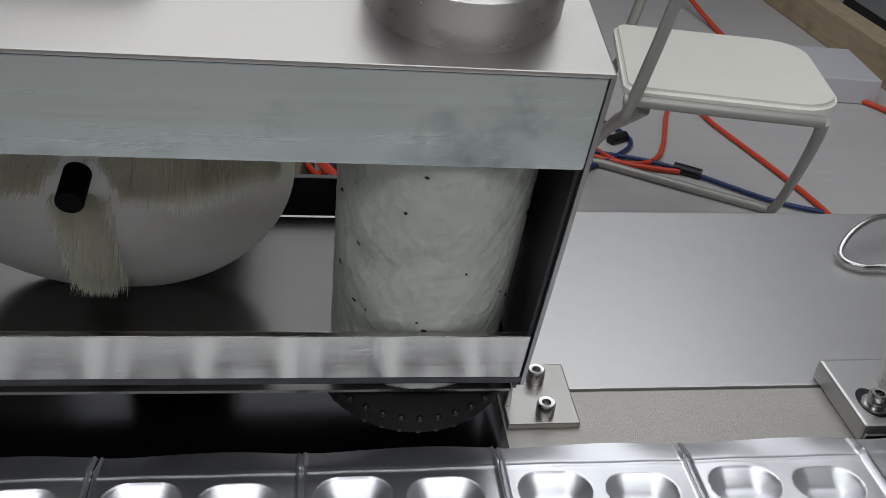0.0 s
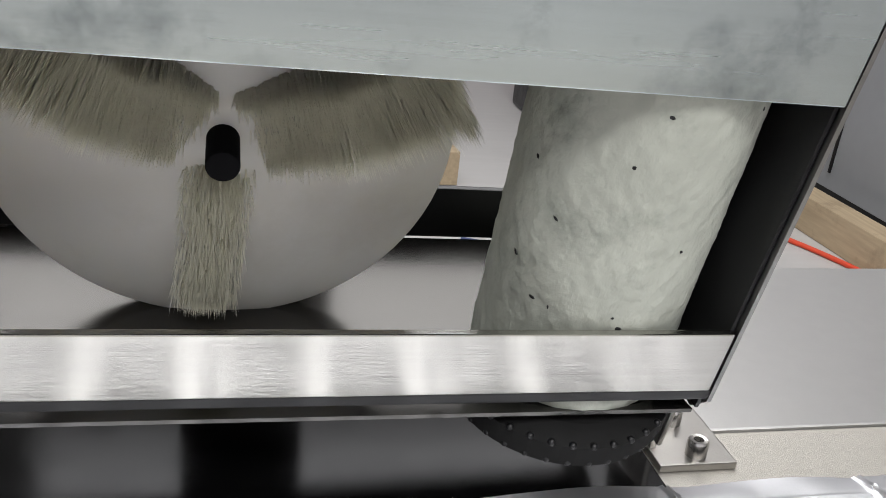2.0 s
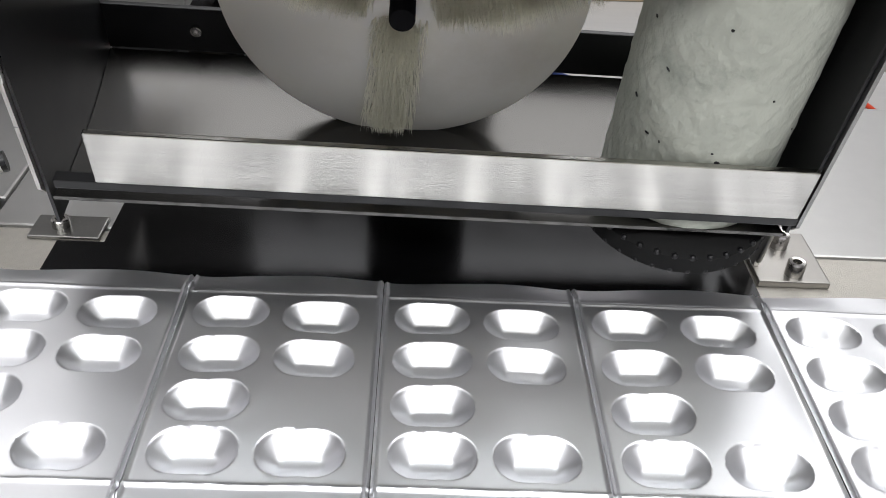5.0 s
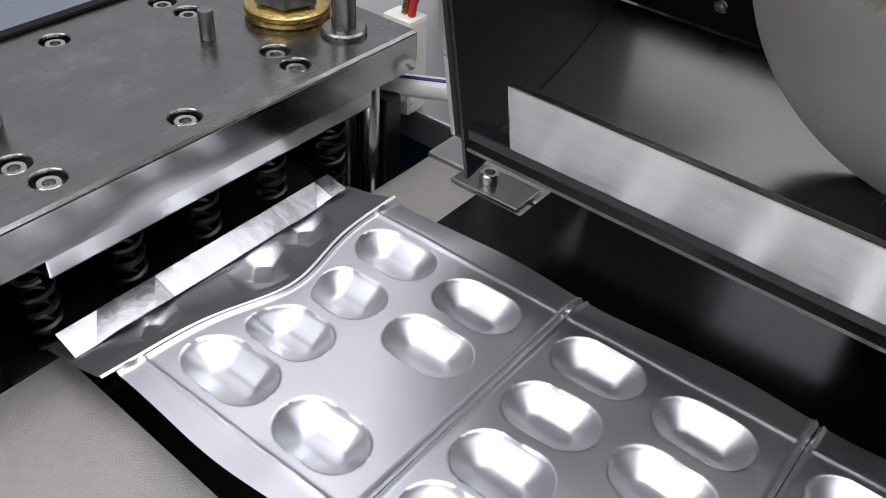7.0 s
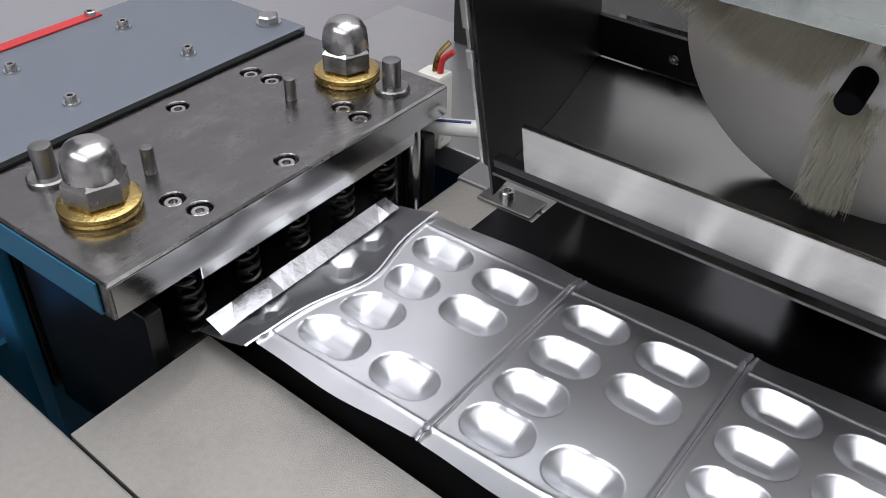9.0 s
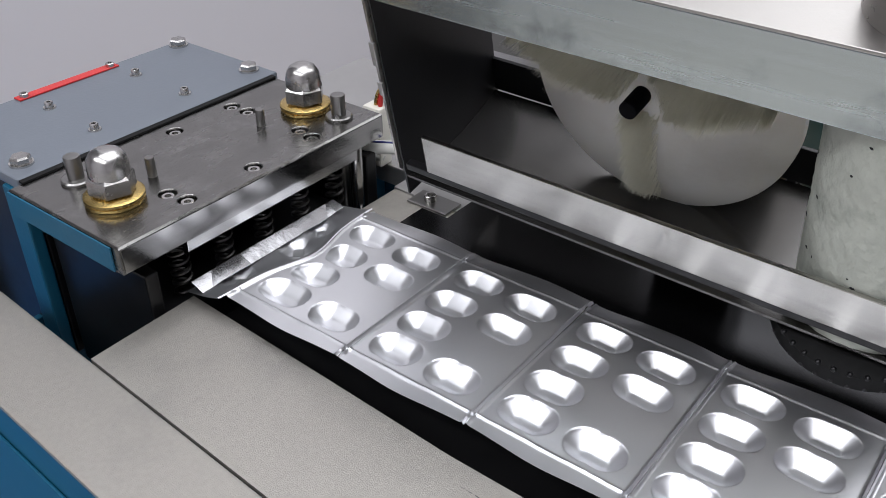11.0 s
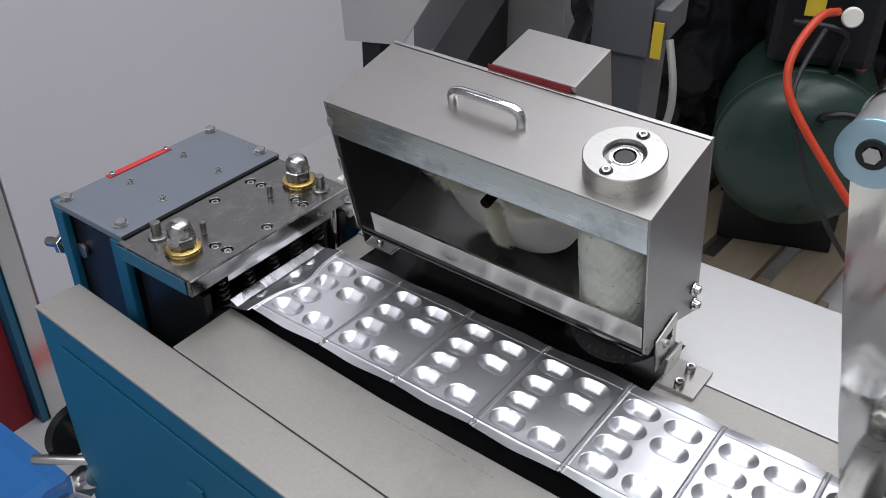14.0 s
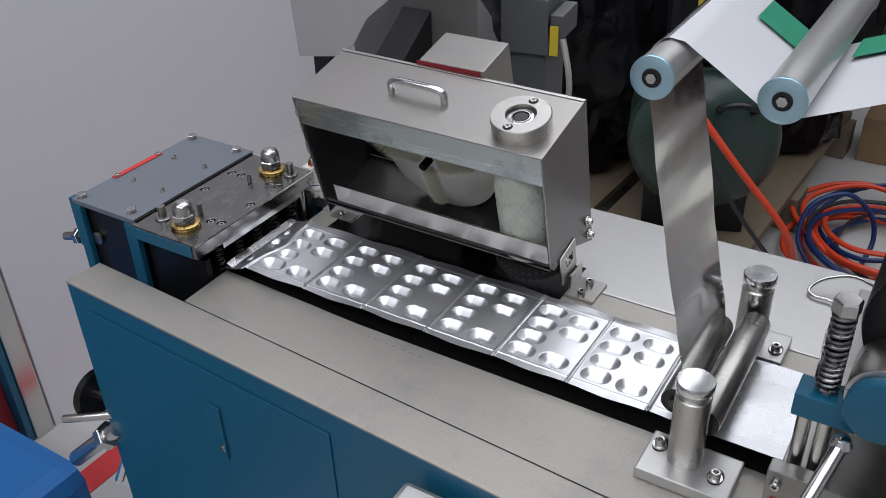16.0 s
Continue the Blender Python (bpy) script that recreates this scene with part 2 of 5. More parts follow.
def lathe(bm, profile, seg=32, m=None):
    """Spin (radius, height) rows about z."""
    rings = []
    for r, z in profile:
        if r < 1e-6:
            rings.append([bm.verts.new((0, 0, z))])
        else:
            rings.append([bm.verts.new((r * math.cos(2 * math.pi * k / seg), r * math.sin(2 * math.pi * k / seg), z)) for k in range(seg)])
    for p, q in zip(rings, rings[1:]):
        for k in range(seg):
            a, b = p[k % len(p)], p[(k + 1) % len(p)]
            c, d = q[(k + 1) % len(q)], q[k % len(q)]
            vs = []
            for v in (a, b, c, d):
                if v not in vs:
                    vs.append(v)
            if len(vs) > 2:
                bm.faces.new(vs)
    if m is not None:
        bmesh.ops.transform(bm, matrix=m, verts=[v for ring in rings for v in ring])
    return bm


def sweep(bm, points, r, seg=8, closed=False, smooth=4):
    """A round tube along a smooth curve through the points."""
    pts = [Vector(p) for p in points]
    path = []
    n = len(pts)
    for i in range(n if closed else n - 1):
        p0, p1, p2, p3 = (pts[(i + k) % n] if closed else pts[max(0, min(n - 1, i + k))] for k in (-1, 0, 1, 2))
        for k in range(smooth):
            u = k / smooth
            path.append(0.5 * (2 * p1 + (p2 - p0) * u + (2 * p0 - 5 * p1 + 4 * p2 - p3) * u * u + (3 * p1 - p0 - 3 * p2 + p3) * u ** 3))
    if not closed:
        path.append(pts[-1])
    rings, normal = [], None
    for i, p in enumerate(path):
        if closed:
            d = path[(i + 1) % len(path)] - path[i - 1]
        else:
            d = path[min(i + 1, len(path) - 1)] - path[max(i - 1, 0)]
        d.normalize()
        if normal is None:
            normal = d.orthogonal().normalized()
        normal = (normal - d * normal.dot(d)).normalized()
        side = d.cross(normal)
        rings.append([bm.verts.new(p + r * (math.cos(2 * math.pi * k / seg) * normal + math.sin(2 * math.pi * k / seg) * side)) for k in range(seg)])
    pairs = list(zip(rings, rings[1:])) + ([(rings[-1], rings[0])] if closed else [])
    for a, b in pairs:
        for k in range(seg):
            bm.faces.new((a[k], a[(k + 1) % seg], b[(k + 1) % seg], b[k]))
    if not closed:
        bm.faces.new(list(reversed(rings[0])))
        bm.faces.new(rings[-1])
    return bm


def prism(bm, outline, axis, lo, hi):
    """Extrude a 2D outline along an axis; the outline gives the two other coordinates in order."""
    def at(p, h):
        q = list(p)
        q.insert("xyz".index(axis), h)
        return bm.verts.new(q)
    a, b = [at(p, lo) for p in outline], [at(p, hi) for p in outline]
    n = len(outline)
    bm.faces.new(a)
    bm.faces.new(list(reversed(b)))
    for k in range(n):
        bm.faces.new((a[k], b[k], b[(k + 1) % n], a[(k + 1) % n]))
    bmesh.ops.recalc_face_normals(bm, faces=bm.faces[:])
    return bm


# a socket-head cap screw: head with a hexagonal hole, standing on its washer
def cap_screw(parent, x, y, z, r=0.0035, h=0.004, axis="z", washer=True, name="cap_screw", m=None):
    if m is None:
        m = {"z": Matrix(), "x": pose(0, 0, 0, 0, 90, 0), "y": pose(0, 0, 0, 90, 0, 0)}[axis]
    m = Matrix.Translation((x, y, z)) @ m
    bm = B()
    prof = [(r * 0.45, h * 0.35), (r * 0.5, h * 0.98), (r * 0.86, h), (r, h * 0.86), (r, 0)]
    lathe(bm, [(0, h * 0.35)] + prof, 18, m)
    screw = part(name, bm, ZINC, parent, "zinc-plated socket screw", True)
    if washer:
        part("washer", lathe(B(), [(r * 0.9, 0.0008), (r * 1.45, 0.0008), (r * 1.5, 0.0), (r * 1.4, -0.0002)], 20, m), ZINC, screw, "", True)
    return screw


def hex_bolt(parent, x, y, z, r=0.0055, h=0.004):
    bolt = part("hex_bolt", lathe(B(), [(0, h), (r * 0.85, h), (r, h * 0.8), (r, 0.0008)], 6, pose(x, y, z, 0, 0, 17)), NUTSTEEL, parent, "bright hexagon bolt")
    part("washer", cyl(B(), (x, y, z - 0.0002), (x, y, z + 0.001), r * 1.15, 20), ZINC, bolt, "", True)
    return bolt


# ---- room ----
def room():
    part_floor = part("floor", box(B(), -4, 4, -3.5, 4.5, FLOOR - 0.05, FLOOR, 0), FLOORM)
    tagged(part_floor, "pale grey floor boards with stains", "floor", kind="structure")
    w = part("wall_west", box(B(), -1.0, -0.95, 0.20, 3.2, FLOOR, 2.2, 0), WALL)
    tagged(w, "plain pale lilac-grey exhibition wall panel", "wall", kind="structure")
    # added walls and ceiling, mostly out of view, bounce light and feed reflections
    for n, b in (("wall_north", (-4, 4, 4.5, 4.55)), ("wall_south", (-4, 4, -3.55, -3.5)), ("wall_far_west", (-4.05, -4, -3.5, 4.5)), ("wall_east", (4, 4.05, -3.5, 4.5))):
        tagged(part(n, box(B(), *b, FLOOR, 2.2, 0), WALL), "plain pale wall added to close the room", "wall", kind="structure")
    tagged(part("ceiling", box(B(), -4.05, 4.05, -3.55, 4.55, 2.2, 2.25, 0), CEIL), "pale ceiling added out of view", "ceiling", kind="structure")


room()


# ---- machine bench ----
X1 = 0.75


def bench():
    t = thing("machine_bench", "blue painted steel machine cabinet with a bare steel top", "machine")
    skew = 0.0580
    xs = (-0.021, X1)
    part("front_plate", prism(B(), [(xs[0] - 0.004, -0.1338), (xs[1], -0.1338 - skew * (xs[1] - xs[0])), (xs[1], -0.0905), (0.12, -0.0885), (0.05, -0.0850), (xs[0] - 0.005, -0.0815)], "z", -0.012, 0.0), TABLE, t, "bead-blasted steel top plate")
    turn = pose(-0.137, -0.1340, 0, 0, 0, -3.32)
    part("rim", box(B(), 0.0, X1 + 0.1, -0.0300, 0.0058, -0.0024, 0.0, 0.0008, turn), TABLE, t, "bare steel front rim")
    part("strip_channel", box(B(), -0.02, X1, -0.0914, 0.0115, -0.03, -0.014, 0), BLACK, t, "black recess under the strip")
    part("middle_plate", box(B(), -0.018, X1, 0.0115, 0.0440, -0.012, 0.0, 0.0008), TABLE, t, "steel plate beside the strip")
    # black sheet stands in for the hopper's shadow and reflection in the plate
    part("shade_strip", prism(B(), [(0.0065, 0.0125), (0.2470, 0.0125), (0.2470, 0.0720), (0.0225, 0.0720), (0.0225, 0.0362), (0.0065, 0.0362)], "z", 0.0002, 0.0006), SHADESHEET, t, "black glossy sheet standing in for the hopper's shade")
    part("rear_plate", box(B(), -0.02, X1, 0.0452, 0.171, -0.012, 0.0, 0.0012), TABLE_BACK, t, "smooth steel rear plate")
    part("left_rear_plate", box(B(), -0.155, -0.0208, 0.062, 0.171, -0.012, 0.0, 0.0012), TABLE_BACK, t)
    part("front_panel", box(B(), 0.0006, X1 + 0.1, -0.0297, -0.0245, FLOOR + 0.08, -0.0026, 0.0008, turn), BLUE, t, "blue painted front panel")
    part("rear_panel", box(B(), -0.138, X1, 0.166, 0.170, FLOOR + 0.08, -0.0122, 0.001), BLUE, t)
    part("side_panel", box(B(), -0.138, -0.134, -0.158, 0.1655, FLOOR + 0.08, -0.0502, 0.001), BLUE, t)
    part("base_frame", box(B(), -0.130, X1, -0.150, 0.1655, FLOOR, FLOOR + 0.08, 0.002), BLACK, t)
    door = part("door", box(B(), 0.0250, 0.302, -0.0312, -0.0299, -0.60, -0.022, 0.0006, turn), BLUE, t, "blue cabinet door")
    latch = part("latch", box(B(), 0.1665, 0.1815, -0.0338, -0.0313, -0.112, -0.056, 0.0007, turn), BLUE, door, "flush blue latch plate")
    cap_screw(t, 0.0405, -0.1784, -0.0980, 0.0032, 0.0026, "y", False)
    # broken rubbed line beside the strip channel
    rng = random.Random(31)
    bm = B()
    x = 0.131
    while x < 0.208:
        length = rng.uniform(0.0012, 0.0045)
        q = pose(x, -0.0972 - 0.023 * (x - 0.131) + rng.uniform(-0.0003, 0.0003), 0.0, 0, 0, rng.uniform(-6, 4)) @ Matrix.Diagonal((length / 2, rng.uniform(0.00012, 0.00030), 0.00012, 1))
        bmesh.ops.create_icosphere(bm, subdivisions=1, radius=1, matrix=q)
        x += length * rng.uniform(0.8, 1.7)
    part("scuff_mark", bm, SCUFF, t, "dark rubbed line")
    return t


bench()
# ---- blister strip ----
PITCH = 0.06
POCKETS = [(0.0152, -0.0105), (0.0152, -0.0295), (0.0152, -0.0475), (0.0152, -0.0645), (0.0420, -0.0120), (0.0420, -0.0305), (0.0420, -0.0645)]
Y0, Y1 = -0.0816, 0.0088


def pocket_depth(x, y):
    """Oval pocket: straight slanting wall down to a narrow flat floor with a soft crease round it."""
    d = 0.0
    for px, py in POCKETS:
        half, rad = 0.0038, 0.0075
        dx = max(0.0, abs(x - px) - half)
        r = math.hypot(dx, y - py)
        if r < rad:
            u = 1 - r / rad
            slope = (0.8 * u + 0.2 * (2 * u - u * u)) * 1.28 - 1.0
            soft_floor = 1.0 + 0.5 * (slope - math.sqrt(slope * slope + 0.014))
            d = max(d, 0.0044 * soft_floor + 0.0003 * min(1.0, u * 12))
    return d


def groove(a, w):
    return math.exp(-(a / w) ** 2)


def near_edge(x):
    """The trimmed near edge bulges between the ridges."""
    return Y0 - 0.0016 * math.sin(math.pi * x / PITCH) ** 2


def first_bow(x, y):
    """The ridge before the press is pulled back in its middle."""
    return (0.0062 * groove(y + 0.036, 0.017) - 0.0015 + 0.032 * min(0.0, y + 0.02)) * groove(x, 0.012)


def cell_mesh(first=False):
    nx, ny = 140, 224
    bm = B()
    rows = []
    for j in range(ny + 1):
        row = []
        for i in range(nx + 1):
            x = PITCH * i / nx
            lo = near_edge(x)
            y = lo + (Y1 - lo) * j / ny
            z = 0.0100 - pocket_depth(x, y)
            # pressed frame lines and cell ridges
            z += 0.00035 * groove(y + 0.0005, 0.0007) + 0.0005 * groove(y + 0.0752, 0.0006)
            e = min(x, PITCH - x)
            z += 0.0007 * groove(e - 0.0009, 0.0005) - 0.0005 * groove(e, 0.0004)
            z += 0.0011 * (groove(e, 0.0011) * (groove(y - 0.0022, 0.0014) + groove(y + 0.0785, 0.0014)))
            # rims droop and wave between the cell ridges, and the sheet bows a little
            z += 0.0003 * max(0.0, (-0.0762 - y) / 0.0080)
            far = max(0.0, (y - 0.0012) / 0.0076)
            z -= far ** 1.3 * (0.0009 + 0.0008 * math.sin(2 * math.pi * x / PITCH + 1.0))
            z += (0.0005 if first else 0.0014) * (1 - abs(2 * x / PITCH - 1) ** 2.6) * max(0.0, math.sin(math.pi * (y - Y0) / (Y1 - Y0))) ** 1.5
            z += 0.0003 * noise.noise(Vector((x * 70, y * 55, 1.5)))* math.sin(math.pi * x / PITCH)
            row.append(bm.verts.new((x + (first_bow(x, y) if first else 0.0), y, z)))
        rows.append(row)
    for a, b in zip(rows, rows[1:]):
        for k in range(nx):
            bm.faces.new((a[k], a[k + 1], b[k + 1], b[k]))
    return bm


def strip():
    t = thing("blister_strip", "silver aluminium blister strip with empty oval pockets", "blister strip")
    part("blister_cell", cell_mesh(True), FOIL, t, "", True)
    second = part("blister_cell", cell_mesh(), FOIL, t, "", True)
    second.matrix_basis = pose(PITCH, 0, 0, 0.3, -0.4, 0)
    for k in range(2, 7):
        share("blister_cell", second, t, pose(PITCH * k, 0, 0, (0, 0.3, -0.25, 0.35, -0.2, 0.3, -0.3)[k], (0, -0.4, 0.3, -0.3, 0.4, -0.2, 0.3)[k], 0))
    # the end that dips into the press, with crushed pockets
    bm = B()
    nx, ny = 60, 220
    rows = []
    for j in range(ny + 1):
        y = Y0 - 0.003 + (Y1 - Y0 + 0.003) * j / ny
        row = []
        for i in range(nx + 1):
            x = -0.0260 + 0.0260 * i / nx
            u = -x / 0.0260
            z = 0.0100 - 0.0062 * u ** 0.8 - 0.0012 * math.sin(math.pi * min(1.0, 1.6 * u)) * groove(y + 0.036, 0.03)
            z += 0.0007 * groove(x + 0.0009, 0.0005)
            for py, px, w in ((-0.0650, -0.0135, 0.0085), (-0.0330, -0.0120, 0.0095), (-0.0150, -0.0135, 0.0090)):
                f = max(0.0, 1 - abs(x - px) / 0.0075 - 0.25 * abs(y - py) / w) * max(0.0, 1 - abs(y - py + 0.35 * (x - px)) / w)
                z -= 0.0052 * min(0.55, f)
            z += 0.0004 * noise.noise(Vector((x * 90, y * 60, 3.0))) * min(1, 4 * u)
            z += 0.0003 * max(0.0, (-0.0762 - y) / 0.0080)
            row.append(bm.verts.new((x + first_bow(x, y), y, z)))
        rows.append(row)
    for a, b in zip(rows, rows[1:]):
        for k in range(nx):
            bm.faces.new((a[k], a[k + 1], b[k + 1], b[k]))
    part("uncut_end", bm, FOIL, t, "creased foil running into the press", True)
    # the sealed flat strip past the rollers
    bm = B()
    rows = []
    for j in range(31):
        y = -0.0850 + 0.0910 * j / 30
        row = []
        for i in range(61):
            x = 0.392 + 0.17 * i / 60
            z = 0.0125 + 0.0007 * noise.noise(Vector((x * 30, y * 22, 0))) + 0.00012 * noise.noise(Vector((x * 160, y * 120, 5)))
            row.append(bm.verts.new((x, y, z)))
        rows.append(row)
    for a, b in zip(rows, rows[1:]):
        for k in range(60):
            bm.faces.new((a[k], a[k + 1], b[k + 1], b[k]))
    part("sealed_strip", bm, SEALED, t, "flat shiny sealed foil", True)
    return t


strip()


# ---- feeder hopper: a steel box leaning 13.5 degrees towards the operator ----
LEAN = pose(0, 0, 0.0035, 13.5, 0, 0) @ pose(0, 0, 0, 0, 0.9, 0)
HX0, HX1, HV0, HV1, HW = 0.0185, 0.2445, 0.0145, 0.0885, 0.147


def hopper():
    t = thing("feeder_hopper", "brushed steel feeder hopper box leaning forward over the strip", "hopper", LEAN)
    th = 0.0012
    part("top_cover", box(B(), HX0, HX1, HV0 - 0.0012, HV1 - 0.004, HW - th, HW, 0.0004), TOPSTEEL, t, "satin steel top cover")
    part("rear_fold", box(B(), HX0, HX1, HV1 - 0.0036, HV1 - 0.0006, HW - 0.03, HW + 0.0006, 0.0005), STEEL, t)
    part("front_lip", box(B(), HX0 + 0.0012, HX1 - 0.0014, HV0 - 0.0012, HV0, 0.1205, HW - th, 0.0003), LIPSTEEL, t, "scuffed folded front lip")
    part("front_rail", box(B(), HX0 + 0.0175, HX1 - 0.002, HV0 - 0.0014, HV0 + 0.0006, 0.0400, 0.0590, 0.0004), RAILSTEEL, t, "polished lower front rail")
    part("under_rail", box(B(), HX0 + 0.005, HX1, HV0 - 0.001, HV0 + 0.003, 0.0365, 0.0398, 0.0004), BLACK, t)
    # side plates taper to the brackets
    def side(x0, x1, name, label, mat):
        bm = prism(B(), [(HV0 - 0.0013, HW - 0.001), (HV0 - 0.0013, 0.036), (HV0 + 0.004, 0.029), (HV0 + 0.030, 0.029), (HV1, 0.000), (HV1, HW)], "x", x0, x1)
        return part(name, bm, mat, t, label)
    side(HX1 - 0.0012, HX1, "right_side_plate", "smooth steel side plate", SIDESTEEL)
    side(HX0, HX0 + 0.0012, "left_side_plate", "steel side plate with ragged welded edge", STEEL)
    for w0, w1 in ((0.090, 0.101), (0.0755, 0.082), (0.128, 0.134)):
        part("weld_tab", box(B(), HX0 - 0.0004, HX0 + 0.0022, HV0 - 0.0024, HV0 - 0.0010, w0, w1, 0.0004), TABLE_BACK, t, "ragged bright weld tab")
    # added sheets darken the inner faces of the plates
    part("left_dark_sheet", box(B(), HX0 + 0.0014, HX0 + 0.0024, HV0 + 0.0005, HV1 - 0.0004, 0.020, HW - 0.002, 0), DARKIN, t)
    part("right_dark_sheet", box(B(), HX1 - 0.0024, HX1 - 0.0014, HV0 + 0.0005, HV1 - 0.004, 0.032, HW - 0.002, 0), DARKIN, t)
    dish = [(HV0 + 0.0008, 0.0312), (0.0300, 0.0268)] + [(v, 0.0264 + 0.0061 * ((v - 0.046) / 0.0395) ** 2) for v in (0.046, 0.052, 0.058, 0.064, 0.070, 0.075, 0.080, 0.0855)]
    part("tray_floor", prism(B(), dish + [(v, w - 0.0013) for v, w in reversed(dish)], "x", HX0 + 0.0026, HX1 - 0.0026), INSIDE, t, "dished tray floor darkened for what it reflects", True)
    part("back_bar", box(B(), HX0 + 0.0026, HX1 - 0.0026, HV1 - 0.0028, HV1 - 0.0008, 0.0330, 0.0505, 0.0004), BLACK, t, "black rear bar")
    # added sheet darkens the inner face of the cover
    part("cover_dark_sheet", box(B(), HX0 + 0.0026, HX1 - 0.0026, HV0 + 0.001, HV1 - 0.005, HW - 0.004, HW - th - 0.0004, 0), DARKIN, t)
    # added black plate keeps the underside of the tray dark
    part("under_plate", prism(B(), [(HV0 + 0.020, 0.0205), (HV1 - 0.004, 0.0205), (HV1 - 0.004, 0.0240), (HV0 + 0.020, 0.0240)], "x", HX0 + 0.004, HX1 - 0.002), RUBBER, t, "added black plate darkening the tray underside")
    for x in (0.052, 0.150):
        cap_screw(t, x, HV1 - 0.003, 0.0425, 0.002, 0.002, "y", False)
    # handle
    pts = [(0.0945, 0.0487, HW), (0.0945, 0.0487, HW + 0.006), (0.097, 0.0487, HW + 0.0095), (0.103, 0.0487, HW + 0.0110), (0.119, 0.0487, HW + 0.0112), (0.135, 0.0487, HW + 0.0110), (0.1415, 0.0487, HW + 0.0095), (0.1440, 0.0487, HW + 0.006), (0.1440, 0.0487, HW)]
    part("handle", sweep(B(), pts, 0.0031, 14), CHROME, t, "chrome bow handle", True)
    # bearing flange over the roll
    fx, fv, r = 0.2145, 0.0416, 0.0228
    fl = part("bearing_flange", lathe(B(), [(r, 0), (r, 0.0115), (r - 0.0006, 0.0122), (0.0118, 0.0122), (0.0114, 0.0116), (0.0114, 0.006), (0.0, 0.006)], 56, pose(fx, fv, HW)), STEEL, t, "turned steel bearing flange", True)
    part("bearing_ring", lathe(B(), [(0.0095, 0.0062), (0.0095, 0.0095), (0.0084, 0.0097), (0.0082, 0.0088), (0.0074, 0.0088), (0.0072, 0.0100), (0.0064, 0.0100), (0.0064, 0.0062)], 40, pose(fx, fv, HW)), CHROME, fl, "", True)
    part("shaft_end", lathe(B(), [(0, 0.0095), (0.0052, 0.0095), (0.006, 0.0088), (0.006, 0.006)], 32, pose(fx, fv, HW)), SPRING, fl, "", True)
    for a in (84, 264):
        x, v = fx + 0.0172 * math.cos(radians(a)), fv + 0.0172 * math.sin(radians(a))
        # flat black disc on the flange stands in for a shaded recess
        part("recess_disc", lathe(B(), [(0.0, 0.01232), (0.0034, 0.01234), (0.0038, 0.01222)], 20, pose(x, v, HW)), BLACK, fl)
        cap_screw(fl, x, v, HW + 0.0118, 0.0026, 0.002, "z", False)
    # clamp feet and their side lugs
    for x, lab in ((HX1, "bent steel clamp foot"), (HX0, "bent steel clamp foot")):
        s = 1 if x == HX1 else -1
        if s < 0:
            continue
        lug = part("side_lug", box(B(), x + s * 0.0003, x + s * 0.0020, 0.026, 0.054, 0.004, 0.034, 0.0008), STEEL, t, "steel lug")
        cap_screw(lug, x + s * 0.002, 0.036, 0.024, 0.0028, 0.003, m=pose(0, 0, 0, 0, 90 * s, 0), washer=False)
    for v, w in ((0.0800, 0.030), (0.0818, 0.0135)):
        cap_screw(t, HX1 + 0.0005, v, w, 0.0030, 0.0045, m=pose(0, 0, 0, 0, 90, 0))
    return t



def foot(t, x0, x1, screws, y0=0.0255, y1=0.0560):
    h = 0.0026 if x0 > 0.1 else 0.0014
    f = part("clamp_foot", box(B(), x0, x1, y0, y1, 0.0001, h, 0.0005), TOPSTEEL if x0 > 0.1 else MACHINED, t, "bent steel clamp foot")
    f.matrix_basis = LEAN.inverted()
    up = x0 + 0.0002 if x0 > 0.1 else x1 - 0.0022
    if x0 > 0.1:
        part("upright", box(B(), up, up + 0.002, 0.034, 0.056, 0.0024, 0.016, 0.0004), STEEL, f)
    for sx, sy in screws:
        cap_screw(f, sx, sy, h + 0.0001, 0.0032, 0.0055 if x0 > 0.1 else 0.0032, washer=False)


HOPPER = hopper()
foot(HOPPER, 0.2480, 0.2730, [(0.2613, 0.0300), (0.2611, 0.0470)])
foot(HOPPER, -0.0040, 0.0205, [(0.0058, 0.0438)], 0.0370, 0.0505)


